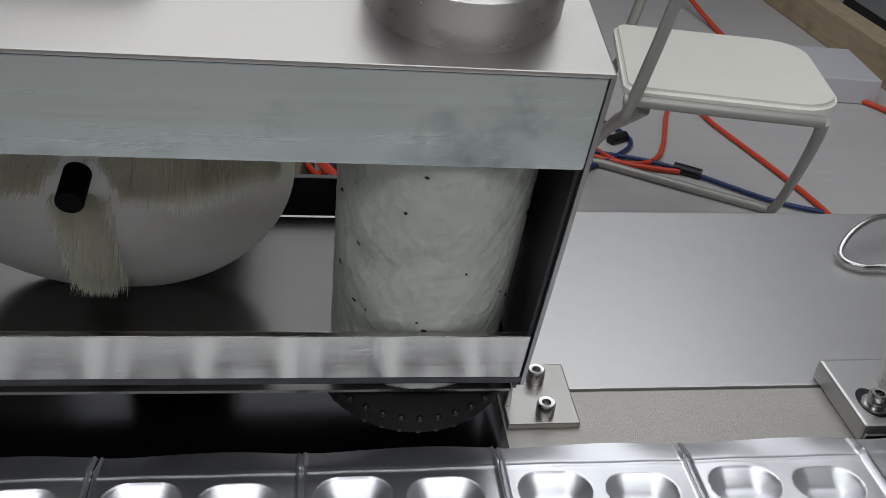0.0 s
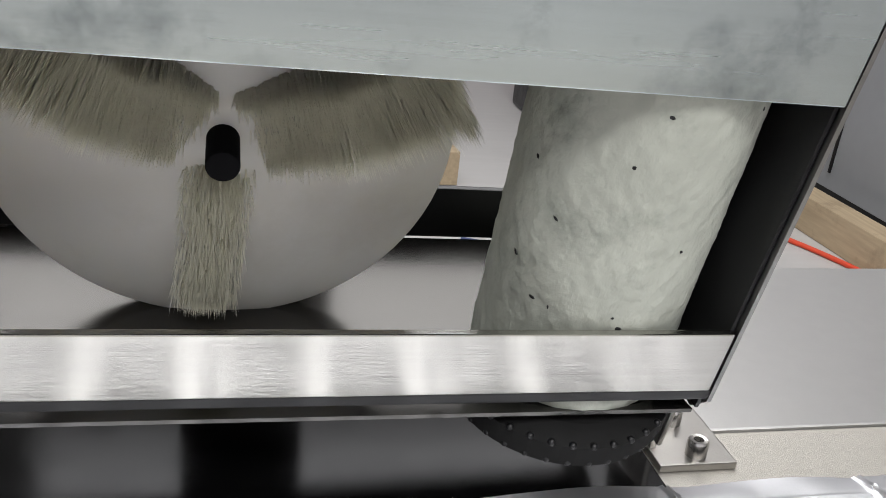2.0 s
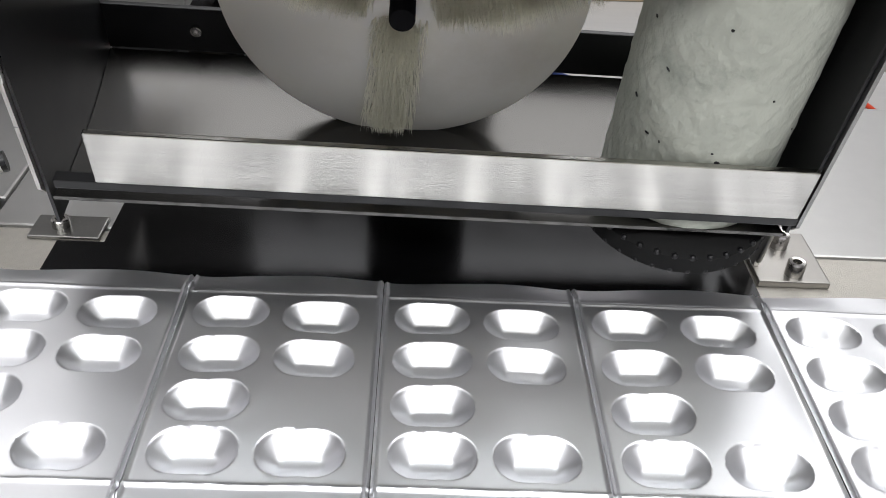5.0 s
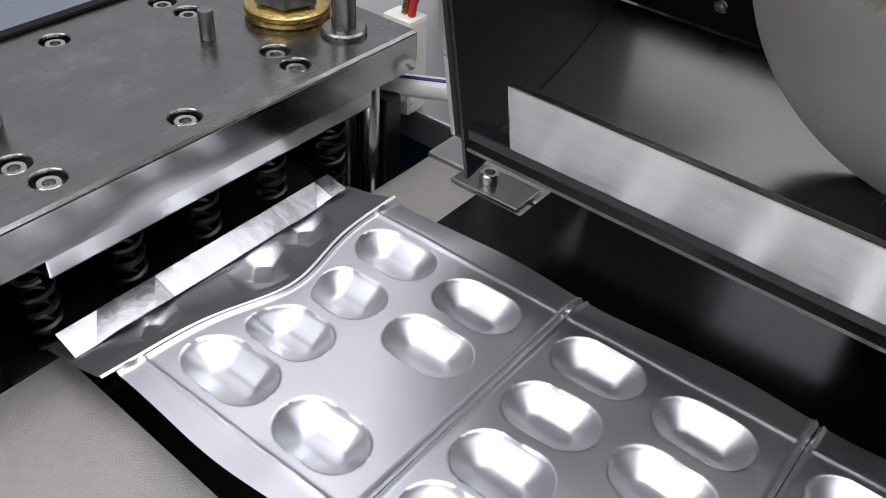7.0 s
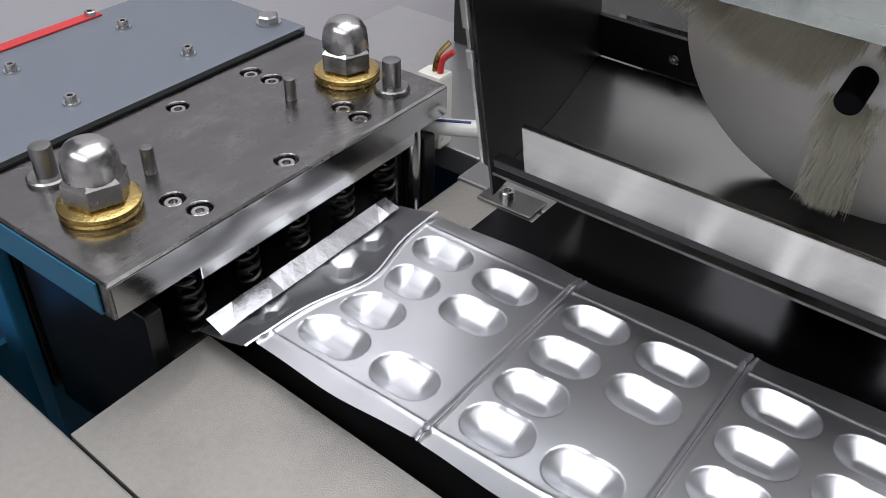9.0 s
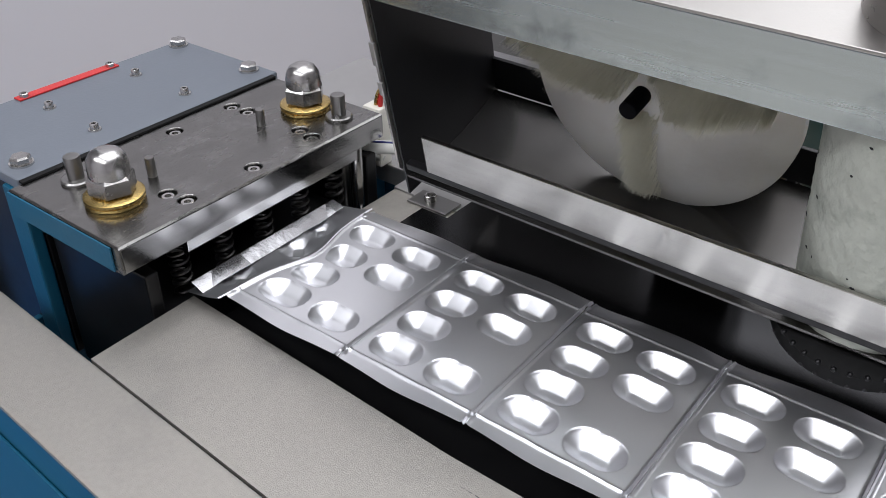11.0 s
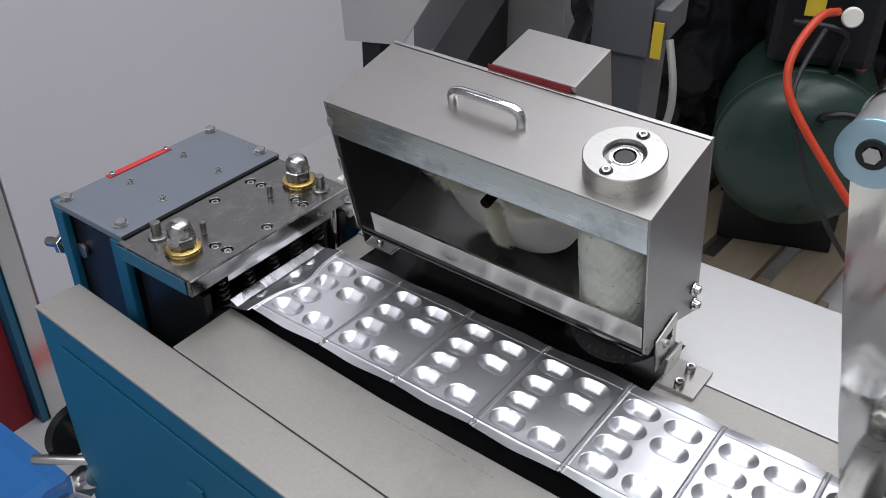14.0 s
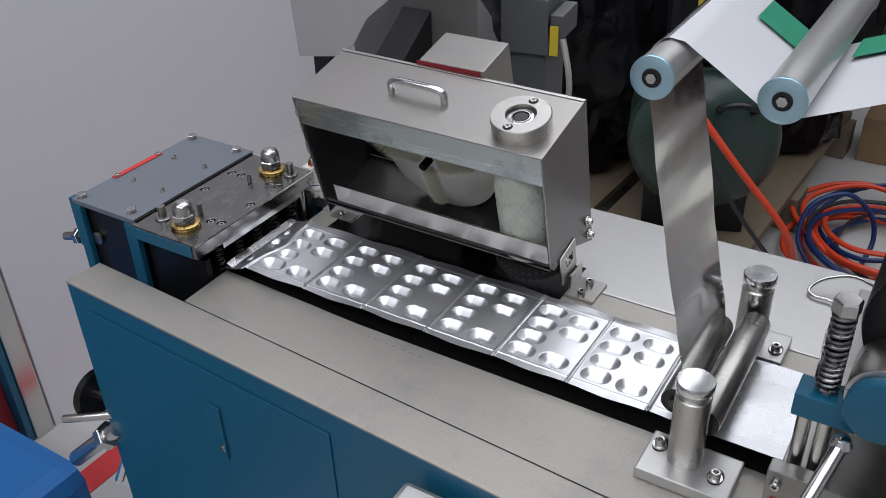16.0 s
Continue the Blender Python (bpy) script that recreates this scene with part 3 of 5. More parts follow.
# the ribbed roll stands upright in the hopper
def foam_roll():
    m = LEAN @ pose(0.2145, 0.0416, 0.0330)
    t = thing("sweeping_roll", "stained grey-white foam sweeping roll in the hopper", "roller", m)
    bm = B()
    seg, rows = 216, 150
    rng = random.Random(4)
    rings = []
    for j in range(rows + 1):
        z = -0.0025 + 0.1115 * j / rows
        ring = []
        for k in range(seg):
            a = 2 * math.pi * k / seg
            p = Vector((math.cos(a) * 0.0262, math.sin(a) * 0.0262, z))
            r = 0.0262 + 0.0002 * noise.noise(p * 120) + 0.0002 * noise.noise(p * 380)
            r += 0.00011 * math.cos(30 * a + math.pi * (j // 6 % 2) + 0.8 * noise.noise(p * 90)) * abs(math.sin(math.pi * j / 6)) ** 0.5
            r -= 0.0016 * max(0, noise.noise(p * 300 + Vector((7, 7, 7))) - 0.62)
            ring.append(bm.verts.new((math.cos(a) * r, math.sin(a) * r, z)))
        rings.append(ring)
    for a, b in zip(rings, rings[1:]):
        for k in range(seg):
            bm.faces.new((a[k], a[(k + 1) % seg], b[(k + 1) % seg], b[k]))
    bm.faces.new(rings[-1])
    bm.faces.new(list(reversed(rings[0])))
    part("roll", bm, FOAM, t, "", True)
    # nicks in the surface
    for k in range(16):
        a, z = radians(rng.uniform(190, 350)), rng.uniform(0.02, 0.085)
        s = rng.uniform(0.0004, 0.0009)
        q = pose(math.cos(a) * 0.0262, math.sin(a) * 0.0262, z) @ pose(0, 0, 0, 0, 0, math.degrees(a)) @ pose(0, 0, 0, rng.uniform(0, 90), 0, 0)
        bm = B()
        bmesh.ops.create_icosphere(bm, subdivisions=1, radius=1)
        bmesh.ops.transform(bm, matrix=q @ Matrix.Diagonal((0.0003, s * rng.uniform(0.5, 1), s * rng.uniform(0.8, 2.2), 1)), verts=bm.verts[:])
        part("nick", bm, BLACK, t)
    # toothed black drive ring below
    bm = lathe(B(), [(0.028, -0.0155), (0.0325, -0.0155), (0.0325, -0.0090), (0.0255, -0.0075), (0.02, -0.0075)], 48)
    ring = part("drive_ring", bm, RUBBER, t, "black drive ring")
    stud = None
    for k in range(72):
        a = 2 * math.pi * (k // 2) / 36
        q = pose(0.0318 * math.cos(a), 0.0318 * math.sin(a), -0.0090 if k % 2 else -0.0150)
        if stud is None:
            bm = B()
            bmesh.ops.create_icosphere(bm, subdivisions=2, radius=0.0011)
            stud = part("tooth", bm, BLACK, ring, "", True)
            stud.matrix_basis = q
        else:
            share("tooth", stud, ring, q)
    return t


foam_roll()


# white dished disc with three arms of bristle
def brush_disc():
    m = LEAN @ pose(0.1217, 0.0590, 0.0877) @ pose(0, 0, 0, 90, 0, 0)
    t = thing("disc_brush", "white nylon dished disc brush with three bristle arms", "brush", m)
    R, sag = 0.0553, 0.0150
    def dome(r):
        return sag * (1 - (r / R) ** 2)
    prof = [(0.0, sag)] + [(R * k / 16, dome(R * k / 16)) for k in range(1, 17)] + [(R, -0.004), (R - 0.003, -0.006), (0.0, -0.006)]
    part("disc", lathe(B(), prof, 80, pose(0, -0.0070, 0)), NYLON, t, "dished white nylon disc", True)
    part("shaft", cyl(B(), (0, 0, -0.046), (0, 0, -0.006), 0.006), STEEL, t, "", True)
    hub = part("hub", lathe(B(), [(0, 0.0130), (0.0070, 0.0130), (0.0090, 0.0125), (0.0120, 0.0105)], 40), NYLON, t, "", True)
    part("slot", cyl(B(), (0, 0, 0.0105), (0, 0, 0.0262), 0.0036, 24, bevel=0.0005), CLOTH, hub, "dark shaft stub")
    rng = random.Random(11)
    for ang, name, wide, reach, count in ((147, "bristle_arm", 0.0085, 0.0490, 4200), (26, "bristle_arm", 0.0085, 0.0500, 4200), (266, "bristle_arm", 0.0056, 0.0500, 3600)):
        bm = B()
        ca, sa = math.cos(radians(ang)), math.sin(radians(ang))
        along, across = Vector((ca, sa, 0)), Vector((-sa, ca, 0))
        for n in range(count):
            d = rng.uniform(0.0065, reach)
            if ang > 200:
                o = max(-1.3, min(1.3, rng.gauss(0, 0.55))) * wide
            elif n % 2:
                o = rng.choice((-1, 1)) * wide * rng.uniform(0.8, 1.0)
            else:
                o = rng.uniform(-wide, wide)
            if n % 7 == 0:
                d = reach * rng.uniform(0.97, 1.0)
            base = along * d + across * o
            base.z = dome(min(base.length, R)) - 0.001
            tip = base * 1.07 + along * rng.uniform(-0.001, 0.0015) + across * rng.uniform(-0.0012, 0.0012) + Vector((0, -0.0030 if ang < 200 else -0.001, 0))
            if ang < 200:
                tip.z = 0.0185 + 0.0150 * min(1.0, (d - 0.006) / 0.020) - rng.expovariate(260)
            else:
                tip.z = base.z + rng.uniform(0.0040, 0.0095)
            lean = tip - base
            w = 0.00026
            s = lean.cross(Vector((rng.uniform(-1, 1), rng.uniform(-1, 1), 0.3))).normalized() * w
            q = lean.cross(s).normalized() * w
            v = [bm.verts.new(base + s), bm.verts.new(base - 0.5 * s + q), bm.verts.new(base - 0.5 * s - q), bm.verts.new(tip)]
            for f in ((0, 1, 3), (1, 2, 3), (2, 0, 3)):
                bm.faces.new([v[i] for i in f])
        arm = part(name, bm, BRISTLE, t, "dense cream bristles")
    return t


brush_disc()


# ---- cutting press ----
def coil(bm, x, y, z0, z1, r, wire, turns, seg=6, per=14):
    n = int(turns * per)
    pts = [(x + r * math.cos(2 * math.pi * k / per), y + r * math.sin(2 * math.pi * k / per), z0 + (z1 - z0) * k / n) for k in range(n + 1)]
    return sweep(bm, pts, wire, seg, smooth=1)


def acorn_nut(parent, x, y, z):
    w = part("washer", lathe(B(), [(0.006, 0.0044), (0.0116, 0.0042), (0.0127, 0.0036), (0.0128, 0.0024), (0.0120, 0.0021), (0.0127, 0.0018), (0.0126, 0.0006), (0.0120, 0), (0.006, 0)], 48, pose(x, y, z)), BRASS, parent, "knurled brass washer", True)
    r = 0.0102
    n = part("acorn_nut", lathe(B(), [(r * 0.8, 0), (r, 0.0012), (r, 0.0077), (r * 0.86, 0.0092)], 6, pose(x, y, z + 0.0042, 0, 0, 12)), NUTSTEEL, parent, "domed hexagon cap nut")
    part("dome", lathe(B(), [(0.0088, 0.0088), (0.0087, 0.0125), (0.0081, 0.0160), (0.0065, 0.0186), (0.0038, 0.0200), (0.0, 0.0205)], 32, pose(x, y, z + 0.0042)), NUTSTEEL, n, "", True)


def bored_plate(x0, x1, y0, y1, z0, z1, holes, r, deep, n=24, c=0.0008):
    """A plate with a chamfered top edge and round flat-bottomed holes sunk into its top."""
    bm = B()
    def ring(q, z):
        return [bm.verts.new((x, y, z)) for x, y in ((x0 + q, y0 + q), (x1 - q, y0 + q), (x1 - q, y1 - q), (x0 + q, y1 - q))]
    low, mid, top = ring(0, z0), ring(0, z1 - c), ring(c, z1)
    bm.faces.new(list(reversed(low)))
    for p, q in ((low, mid), (mid, top)):
        for k in range(4):
            bm.faces.new((p[k], p[(k + 1) % 4], q[(k + 1) % 4], q[k]))
    edges = [bm.edges.get((top[k], top[(k + 1) % 4])) for k in range(4)]
    for x, y in holes:
        rims = [[bm.verts.new((x + rr * math.cos(2 * math.pi * k / n), y + rr * math.sin(2 * math.pi * k / n), z)) for k in range(n)]
                for rr, z in ((r + 0.0003, z1), (r, z1 - 0.0003), (r, z1 - deep))]
        edges += [bm.edges.new((rims[0][k], rims[0][(k + 1) % n])) for k in range(n)]
        for p, q in zip(rims, rims[1:]):
            for k in range(n):
                bm.faces.new((p[k], q[k], q[(k + 1) % n], p[(k + 1) % n]))
        bm.faces.new(rims[2])
    bmesh.ops.triangle_fill(bm, use_beauty=True, use_dissolve=False, edges=edges)
    bmesh.ops.recalc_face_normals(bm, faces=bm.faces[:])
    return bm


def press():
    t = thing("cutting_press", "steel cutting press with grey top plate and domed nuts", "press")
    T = 0.0400
    holes = ((-0.0345, -0.0330), (-0.0350, -0.0700), (-0.0350, 0.0048), (-0.0448, 0.0065), (-0.0455, -0.0720), (-0.0922, -0.0312), (-0.0922, 0.0050), (-0.0815, 0.0060), (-0.0920, -0.0660))
    part("top_plate", bored_plate(-0.1035, -0.0255, -0.1115, 0.0450, T - 0.0125, T, holes, 0.0041, 0.0036), PRESSTOP, t, "worn machined dark steel top plate")
    part("die_plate", box(B(), -0.098, -0.0275, -0.0790, 0.0300, T - 0.0195, T - 0.0127, 0.0006), EDGE, t, "bright ground die plate")
    part("rear_cover", box(B(), -0.1870, -0.1050, -0.1060, 0.0490, T - 0.004, T + 0.0012, 0.0009), SLATE, t, "grey-blue painted rear cover")
    # black fill stands in for the dark cavity between the cheeks
    part("rear_dark_fill", box(B(), -0.185, -0.1062, -0.100, 0.046, -0.06, T - 0.0042, 0.001), BLACK, t)
    for y0, y1 in ((-0.1075, -0.1015), (0.0465, 0.0500)):
        part("side_cheek", box(B(), -0.118, -0.1042, y0, y1, -0.16, T - 0.0042, 0.001), BLUE, t, "blue side cheek")
        part("side_cheek", box(B(), -0.187, -0.176, y0, y1, -0.16, T - 0.0042, 0.001), BLUE, t, "blue side cheek")
    # black strip laid on the plate stands in for the gap's shade
    part("gap_strip", box(B(), -0.1048, -0.1016, -0.1055, 0.0445, T + 0.0002, T + 0.0011, 0), RUBBER, t, "black strip for the dark gap before the cover")
    part("front_face", box(B(), -0.0254, -0.0250, -0.1105, 0.0442, T - 0.0120, T - 0.0010, 0), FACE, t, "polished front face")
    part("red_strip", box(B(), -0.1866, -0.1806, -0.0590, 0.0010, T + 0.0013, T + 0.0022, 0.0003), RED, t, "red strip")
    for y in (-0.055, -0.003):
        cap_screw(t, -0.1832, y, T + 0.0022, 0.0024, 0.002, "z", False)
    for x, y in ((-0.1805, 0.0420), (-0.1190, 0.0410), (-0.1180, -0.0960), (-0.1805, -0.0985)):
        hex_bolt(t, x, y, T + 0.0012, 0.0048, 0.0042)
    for x, y in ((-0.163, -0.001), (-0.1215, -0.001), (-0.162, -0.054), (-0.122, -0.055)):
        cap_screw(t, x, y, T + 0.0012, 0.0022, 0.0035)
    # counterbored screws in the top plate
    for x, y in holes:
        cap_screw(t, x, y, T - 0.0036, 0.0031, 0.0026, "z", False)
    acorn_nut(t, -0.0600, 0.0258, T)
    acorn_nut(t, -0.0585, -0.0888, T)
    for x, y, r, h in ((-0.0640, -0.0010, 0.0022, 0.0085), (-0.0635, -0.0660, 0.0022, 0.0095)):
        part("dowel_pin", cyl(B(), (x, y, T - 0.002), (x, y, T + h), r, 18, bevel=0.0004), MACHINED, t, "round steel dowel pin", True)
    for x, y in ((-0.0395, 0.0285), (-0.0860, -0.0890)):
        part("guide_post", cyl(B(), (x, y, -0.03), (x, y, T + 0.0125), 0.0036, 24, bevel=0.0006), MACHINED, t, "guide post", True)
        part("post_collar", lathe(B(), [(0.0036, 0.0018), (0.0062, 0.0018), (0.0068, 0.0012), (0.0068, 0.0)], 28, pose(x, y, T)), MACHINED, t, "", True)
    for k in range(5):
        y = -0.0800 + 0.0240 * k
        part("spring", coil(B(), -0.034, y, -0.0040, T - 0.0197, 0.0040, 0.0009, 5), SPRING, t, "black coil spring", True)
    part("lower_die", box(B(), -0.098, -0.030, -0.0930, 0.020, -0.03, -0.0040, 0.001), BLACK, t)
    part("guide_rod", cyl(B(), (-0.0300, 0.0290, -0.02), (-0.0300, 0.0290, T - 0.0127), 0.0032, 18), ZINC, t, "bright guide rod", True)
    part("under_frame", box(B(), -0.1, -0.03, -0.100, -0.0935, -0.06, 0.018, 0.001), BLACK, t)
    part("inner_block", box(B(), -0.0985, -0.0300, 0.036, 0.044, -0.02, 0.018, 0.001), BLACK, t)
    # crumpled bright guide strip along the mouth
    bm = B()
    n = 16
    lo, hi = [], []
    for k in range(n + 1):
        u = k / n
        y = -0.0830 + 0.0880 * u
        j = 0.0004 * noise.noise(Vector((y * 60, 0, 0))) + (0.0007 if -0.074 < y < -0.060 else 0) + (0.0009 if y > -0.004 else 0)
        lo.append(bm.verts.new((-0.0168 - 0.0008 * u + 0.3 * j, y, 0.0064 + j)))
        hi.append(bm.verts.new((-0.0238 - 0.0004 * u, y, 0.0092 + 0.0003 * noise.noise(Vector((y * 70, 4, 0))))))
    for k in range(n):
        bm.faces.new((lo[k], lo[k + 1], hi[k + 1], hi[k]))
    s = part("guide_strip", bm, GUIDE, t, "creased bright metal strip")
    sol = s.modifiers.new("thick", "SOLIDIFY")
    sol.thickness = 0.0006
    # lever and pivot on the end
    part("painted_side", box(B(), -0.1033, -0.0300, -0.1125, -0.1117, T - 0.0122, T - 0.0010, 0.0002), BLUE, t, "blue painted plate side")
    part("end_rod", cyl(B(), (-0.222, -0.1005, -0.0120), (-0.1705, -0.0985, 0.0020), 0.0042, 18, bevel=0.0006), ZINC, t, "end rod", True)
    part("end_nut", lathe(B(), [(0.0043, 0), (0.0078, 0), (0.0085, 0.0008), (0.0085, 0.0060), (0.0078, 0.0068), (0.0043, 0.0068)], 6, pose(-0.2030, -0.0998, -0.0068, 0, 75, 0)), ZINC, t, "hexagon nut")
    part("cam_roller", cyl(B(), (-0.1690, -0.1035, 0.0020), (-0.1690, -0.1002, 0.0020), 0.0065, 28, bevel=0.0008), MACHINED, t, "steel cam roller", True)
    part("end_lever", box(B(), -0.194, -0.1885, -0.1045, -0.0965, -0.012, 0.040, 0.0012), BLUE, t, "flat lever")
    return t


press()
# ---- sealing rollers ----
def roller_post(x, y, z, label, bx0, bx1, by0, by1, screws):
    t = thing("roller_post", label, "roller post", group="roller posts")
    part("base", box(B(), bx0, bx1, by0, by1, 0.0001, 0.0085, 0.0012), TABLE_BACK, t, "pale ground steel base")
    part("post", lathe(B(), [(0.0112, 0.0086), (0.0112, z - 0.012), (0.0106, z - 0.0113), (0.0092, z - 0.0112), (0.0092, z - 0.0065)], 40, pose(x, y, 0)), STEEL, t, "turned steel post", True)
    part("cap", lathe(B(), [(0.0092, z - 0.0066), (0.0114, z - 0.0062), (0.0119, z - 0.0056), (0.0119, z - 0.0008), (0.0113, z), (0.0, z)], 40, pose(x, y, 0)), CHROME, t, "polished round cap", True)
    for sx, sy in screws:
        # flat black oval laid on the base in place of an open slot
        part("slot", lathe(B(), [(0.0, 0.0087), (0.0058, 0.0087), (0.0061, 0.00855)], 20, pose(sx, sy + 0.0015, 0) @ Matrix.Diagonal((0.85, 1.25, 1, 1))), BLACK, t)
        cap_screw(t, sx, sy, 0.0090, 0.0033, 0.0055)
    return t


roller_post(0.396, -0.109, 0.073, "steel roller post with a polished cap on the near base", 0.371, 0.4300, -0.1325, -0.0935, [(0.3785, -0.1065), (0.4180, -0.1170)])
roller_post(0.396, 0.034, 0.066, "steel roller post with a polished cap behind the strip", 0.369, 0.4240, 0.0145, 0.0500, [(0.3775, 0.0245), (0.4170, 0.0270)])


def pinch_roller(x, z, y0, y1, r, label):
    t = thing("pinch_roller", label, "roller", group="pinch rollers")
    part("barrel", cyl(B(), (x, y0, z), (x, y1, z), r, 40, bevel=0.0008), STEEL, t, "", True)
    part("axle", cyl(B(), (x, y0 - 0.004, z), (x, y1 + 0.004, z), r * 0.4, 20), SPRING, t, "", True)
    # black discs put the shade on the roller ends into colour
    for ya, yb in ((y0 - 0.0012, y0 - 0.0001), (y1 + 0.0001, y1 + 0.0012)):
        part("end_shade", cyl(B(), (x, ya, z), (x, yb, z), r * 0.96, 32), BLACK, t, "black disc darkening the roller end", True)


pinch_roller(0.4015, 0.0325, -0.0978, 0.0190, 0.0105, "bright steel pinch roller between the posts")
pinch_roller(0.3790, 0.0300, -0.0850, 0.0080, 0.0098, "bright steel roller that the foil runs over")


def sheet(pts, y0, y1, wave=0.0, ny=24, seed=0.0):
    """A thin web along (x, z) points, from y0 to y1, with a little waviness."""
    bm = B()
    rows = []
    fine = []
    for (xa, za), (xb, zb) in zip(pts, pts[1:]):
        n = max(2, int(math.hypot(xb - xa, zb - za) / 0.004))
        fine += [(xa + (xb - xa) * k / n, za + (zb - za) * k / n) for k in range(n)]
    fine.append(pts[-1])
    for x, z in fine:
        rows.append([bm.verts.new((x + wave * noise.noise(Vector((z * 34, y0 + (y1 - y0) * j / ny + j * 0.012, seed))), y0 + (y1 - y0) * j / ny + wave * 0.4 * noise.noise(Vector((z * 40, 9, seed))), z)) for j in range(ny + 1)])
    for a, b in zip(rows, rows[1:]):
        for k in range(ny):
            bm.faces.new((a[k], a[k + 1], b[k + 1], b[k]))
    return bm


def arc(cx, cz, r, a0, a1, n=10):
    return [(cx + r * math.cos(radians(a0 + (a1 - a0) * k / n)), cz + r * math.sin(radians(a0 + (a1 - a0) * k / n))) for k in range(n + 1)]


def lidding_web():
    t = thing("lidding_web", "shiny lidding foil hanging from an idler roller, white on its back", "foil")
    s = part("hanging_foil", sheet(arc(0.3536, 0.2598, 0.0121, 100, 190) + [(0.3438, 0.240), (0.3520, 0.196), (0.3715, 0.105), (0.3850, 0.048)] + arc(0.3790, 0.0300, 0.0101, 18, -80, 10), -0.0900, -0.0035, 0.0012), LIDFOIL, t, "creased shiny foil", True)
    w = part("white_web", sheet([(0.3515, 0.2722), (0.3600, 0.2712), (0.4060, 0.2415)] + arc(0.4145, 0.2514, 0.0127, 235, 300, 6) + [(0.4600, 0.2565), (0.5800, 0.3060)], -0.0900, 0.0300, 0.0008), WHITEFILM, t, "white printed side of the web", True)
    part("green_band", sheet([(0.376, 0.2628), (0.4040, 0.2448)], -0.0080, 0.0260, 0.0), GREEN, w, "green printed band")
    part("green_band", sheet([(0.4300, 0.2470), (0.4600, 0.2585), (0.5800, 0.3080)], -0.0080, 0.0260, 0.0), GREEN, w, "green printed band")


lidding_web()


def idler(x, y, z, r, y1, label):
    t = thing("idler_roller", label, "roller", group="idler rollers")
    part("barrel", cyl(B(), (x, y + 0.002, z), (x, y1, z), r - 0.0006, 48), TABLE_BACK, t, "bare aluminium barrel", True)
    # cap colour holds the blue that the bare steel reflects
    part("end_cap", lathe(B(), [(r, 0.0025), (r, 0.0004), (r - 0.0005, 0), (0.0052, 0), (0.0050, 0.0012), (0.0036, 0.0012), (0.0, 0.0012)], 48, pose(x, y, z, -90, 0, 0)), material("blue_reflection_steel", (0.36, 0.53, 0.60), 0.30, 0.75, 0.08, 40), t, "turned steel end cap coloured with its blue reflection", True)
    part("bearing", lathe(B(), [(0.0050, -0.0002), (0.0049, -0.0006), (0.0030, -0.0006), (0.0030, 0.001), (0.0, 0.001)], 28, pose(x, y, z, -90, 0, 0)), BLACK, t, "", True)
    part("axle_screw", lathe(B(), [(0.0, -0.0012), (0.0014, -0.0013), (0.0029, -0.0013), (0.0030, 0.0)], 6, pose(x, y, z, -90, 0, 0)), ZINC, t)


idler(0.3536, -0.1175, 0.2598, 0.0117, 0.10, "bare aluminium idler roller with a blue-reflecting end")
idler(0.4145, -0.0974, 0.2514, 0.0123, 0.12, "bare aluminium idler roller beside the white web")


# an upright plate behind the strip carries the idler rollers
def idler_plate():
    t = thing("web_stand", "grey painted upright stand carrying the idler rollers", "stand")
    part("upright", box(B(), 0.50, 0.56, 0.10, 0.13, 0.0001, 0.40, 0.003), CABINETGREY, t)
    part("arm", box(B(), 0.33, 0.56, 0.1205, 0.128, 0.36, 0.385, 0.002), CABINETGREY, t)
    for x in (0.3536, 0.4145):
        part("hanger", box(B(), x - 0.008, x + 0.008, 0.1205, 0.128, 0.235, 0.3605, 0.002), CABINETGREY, t)


idler_plate()


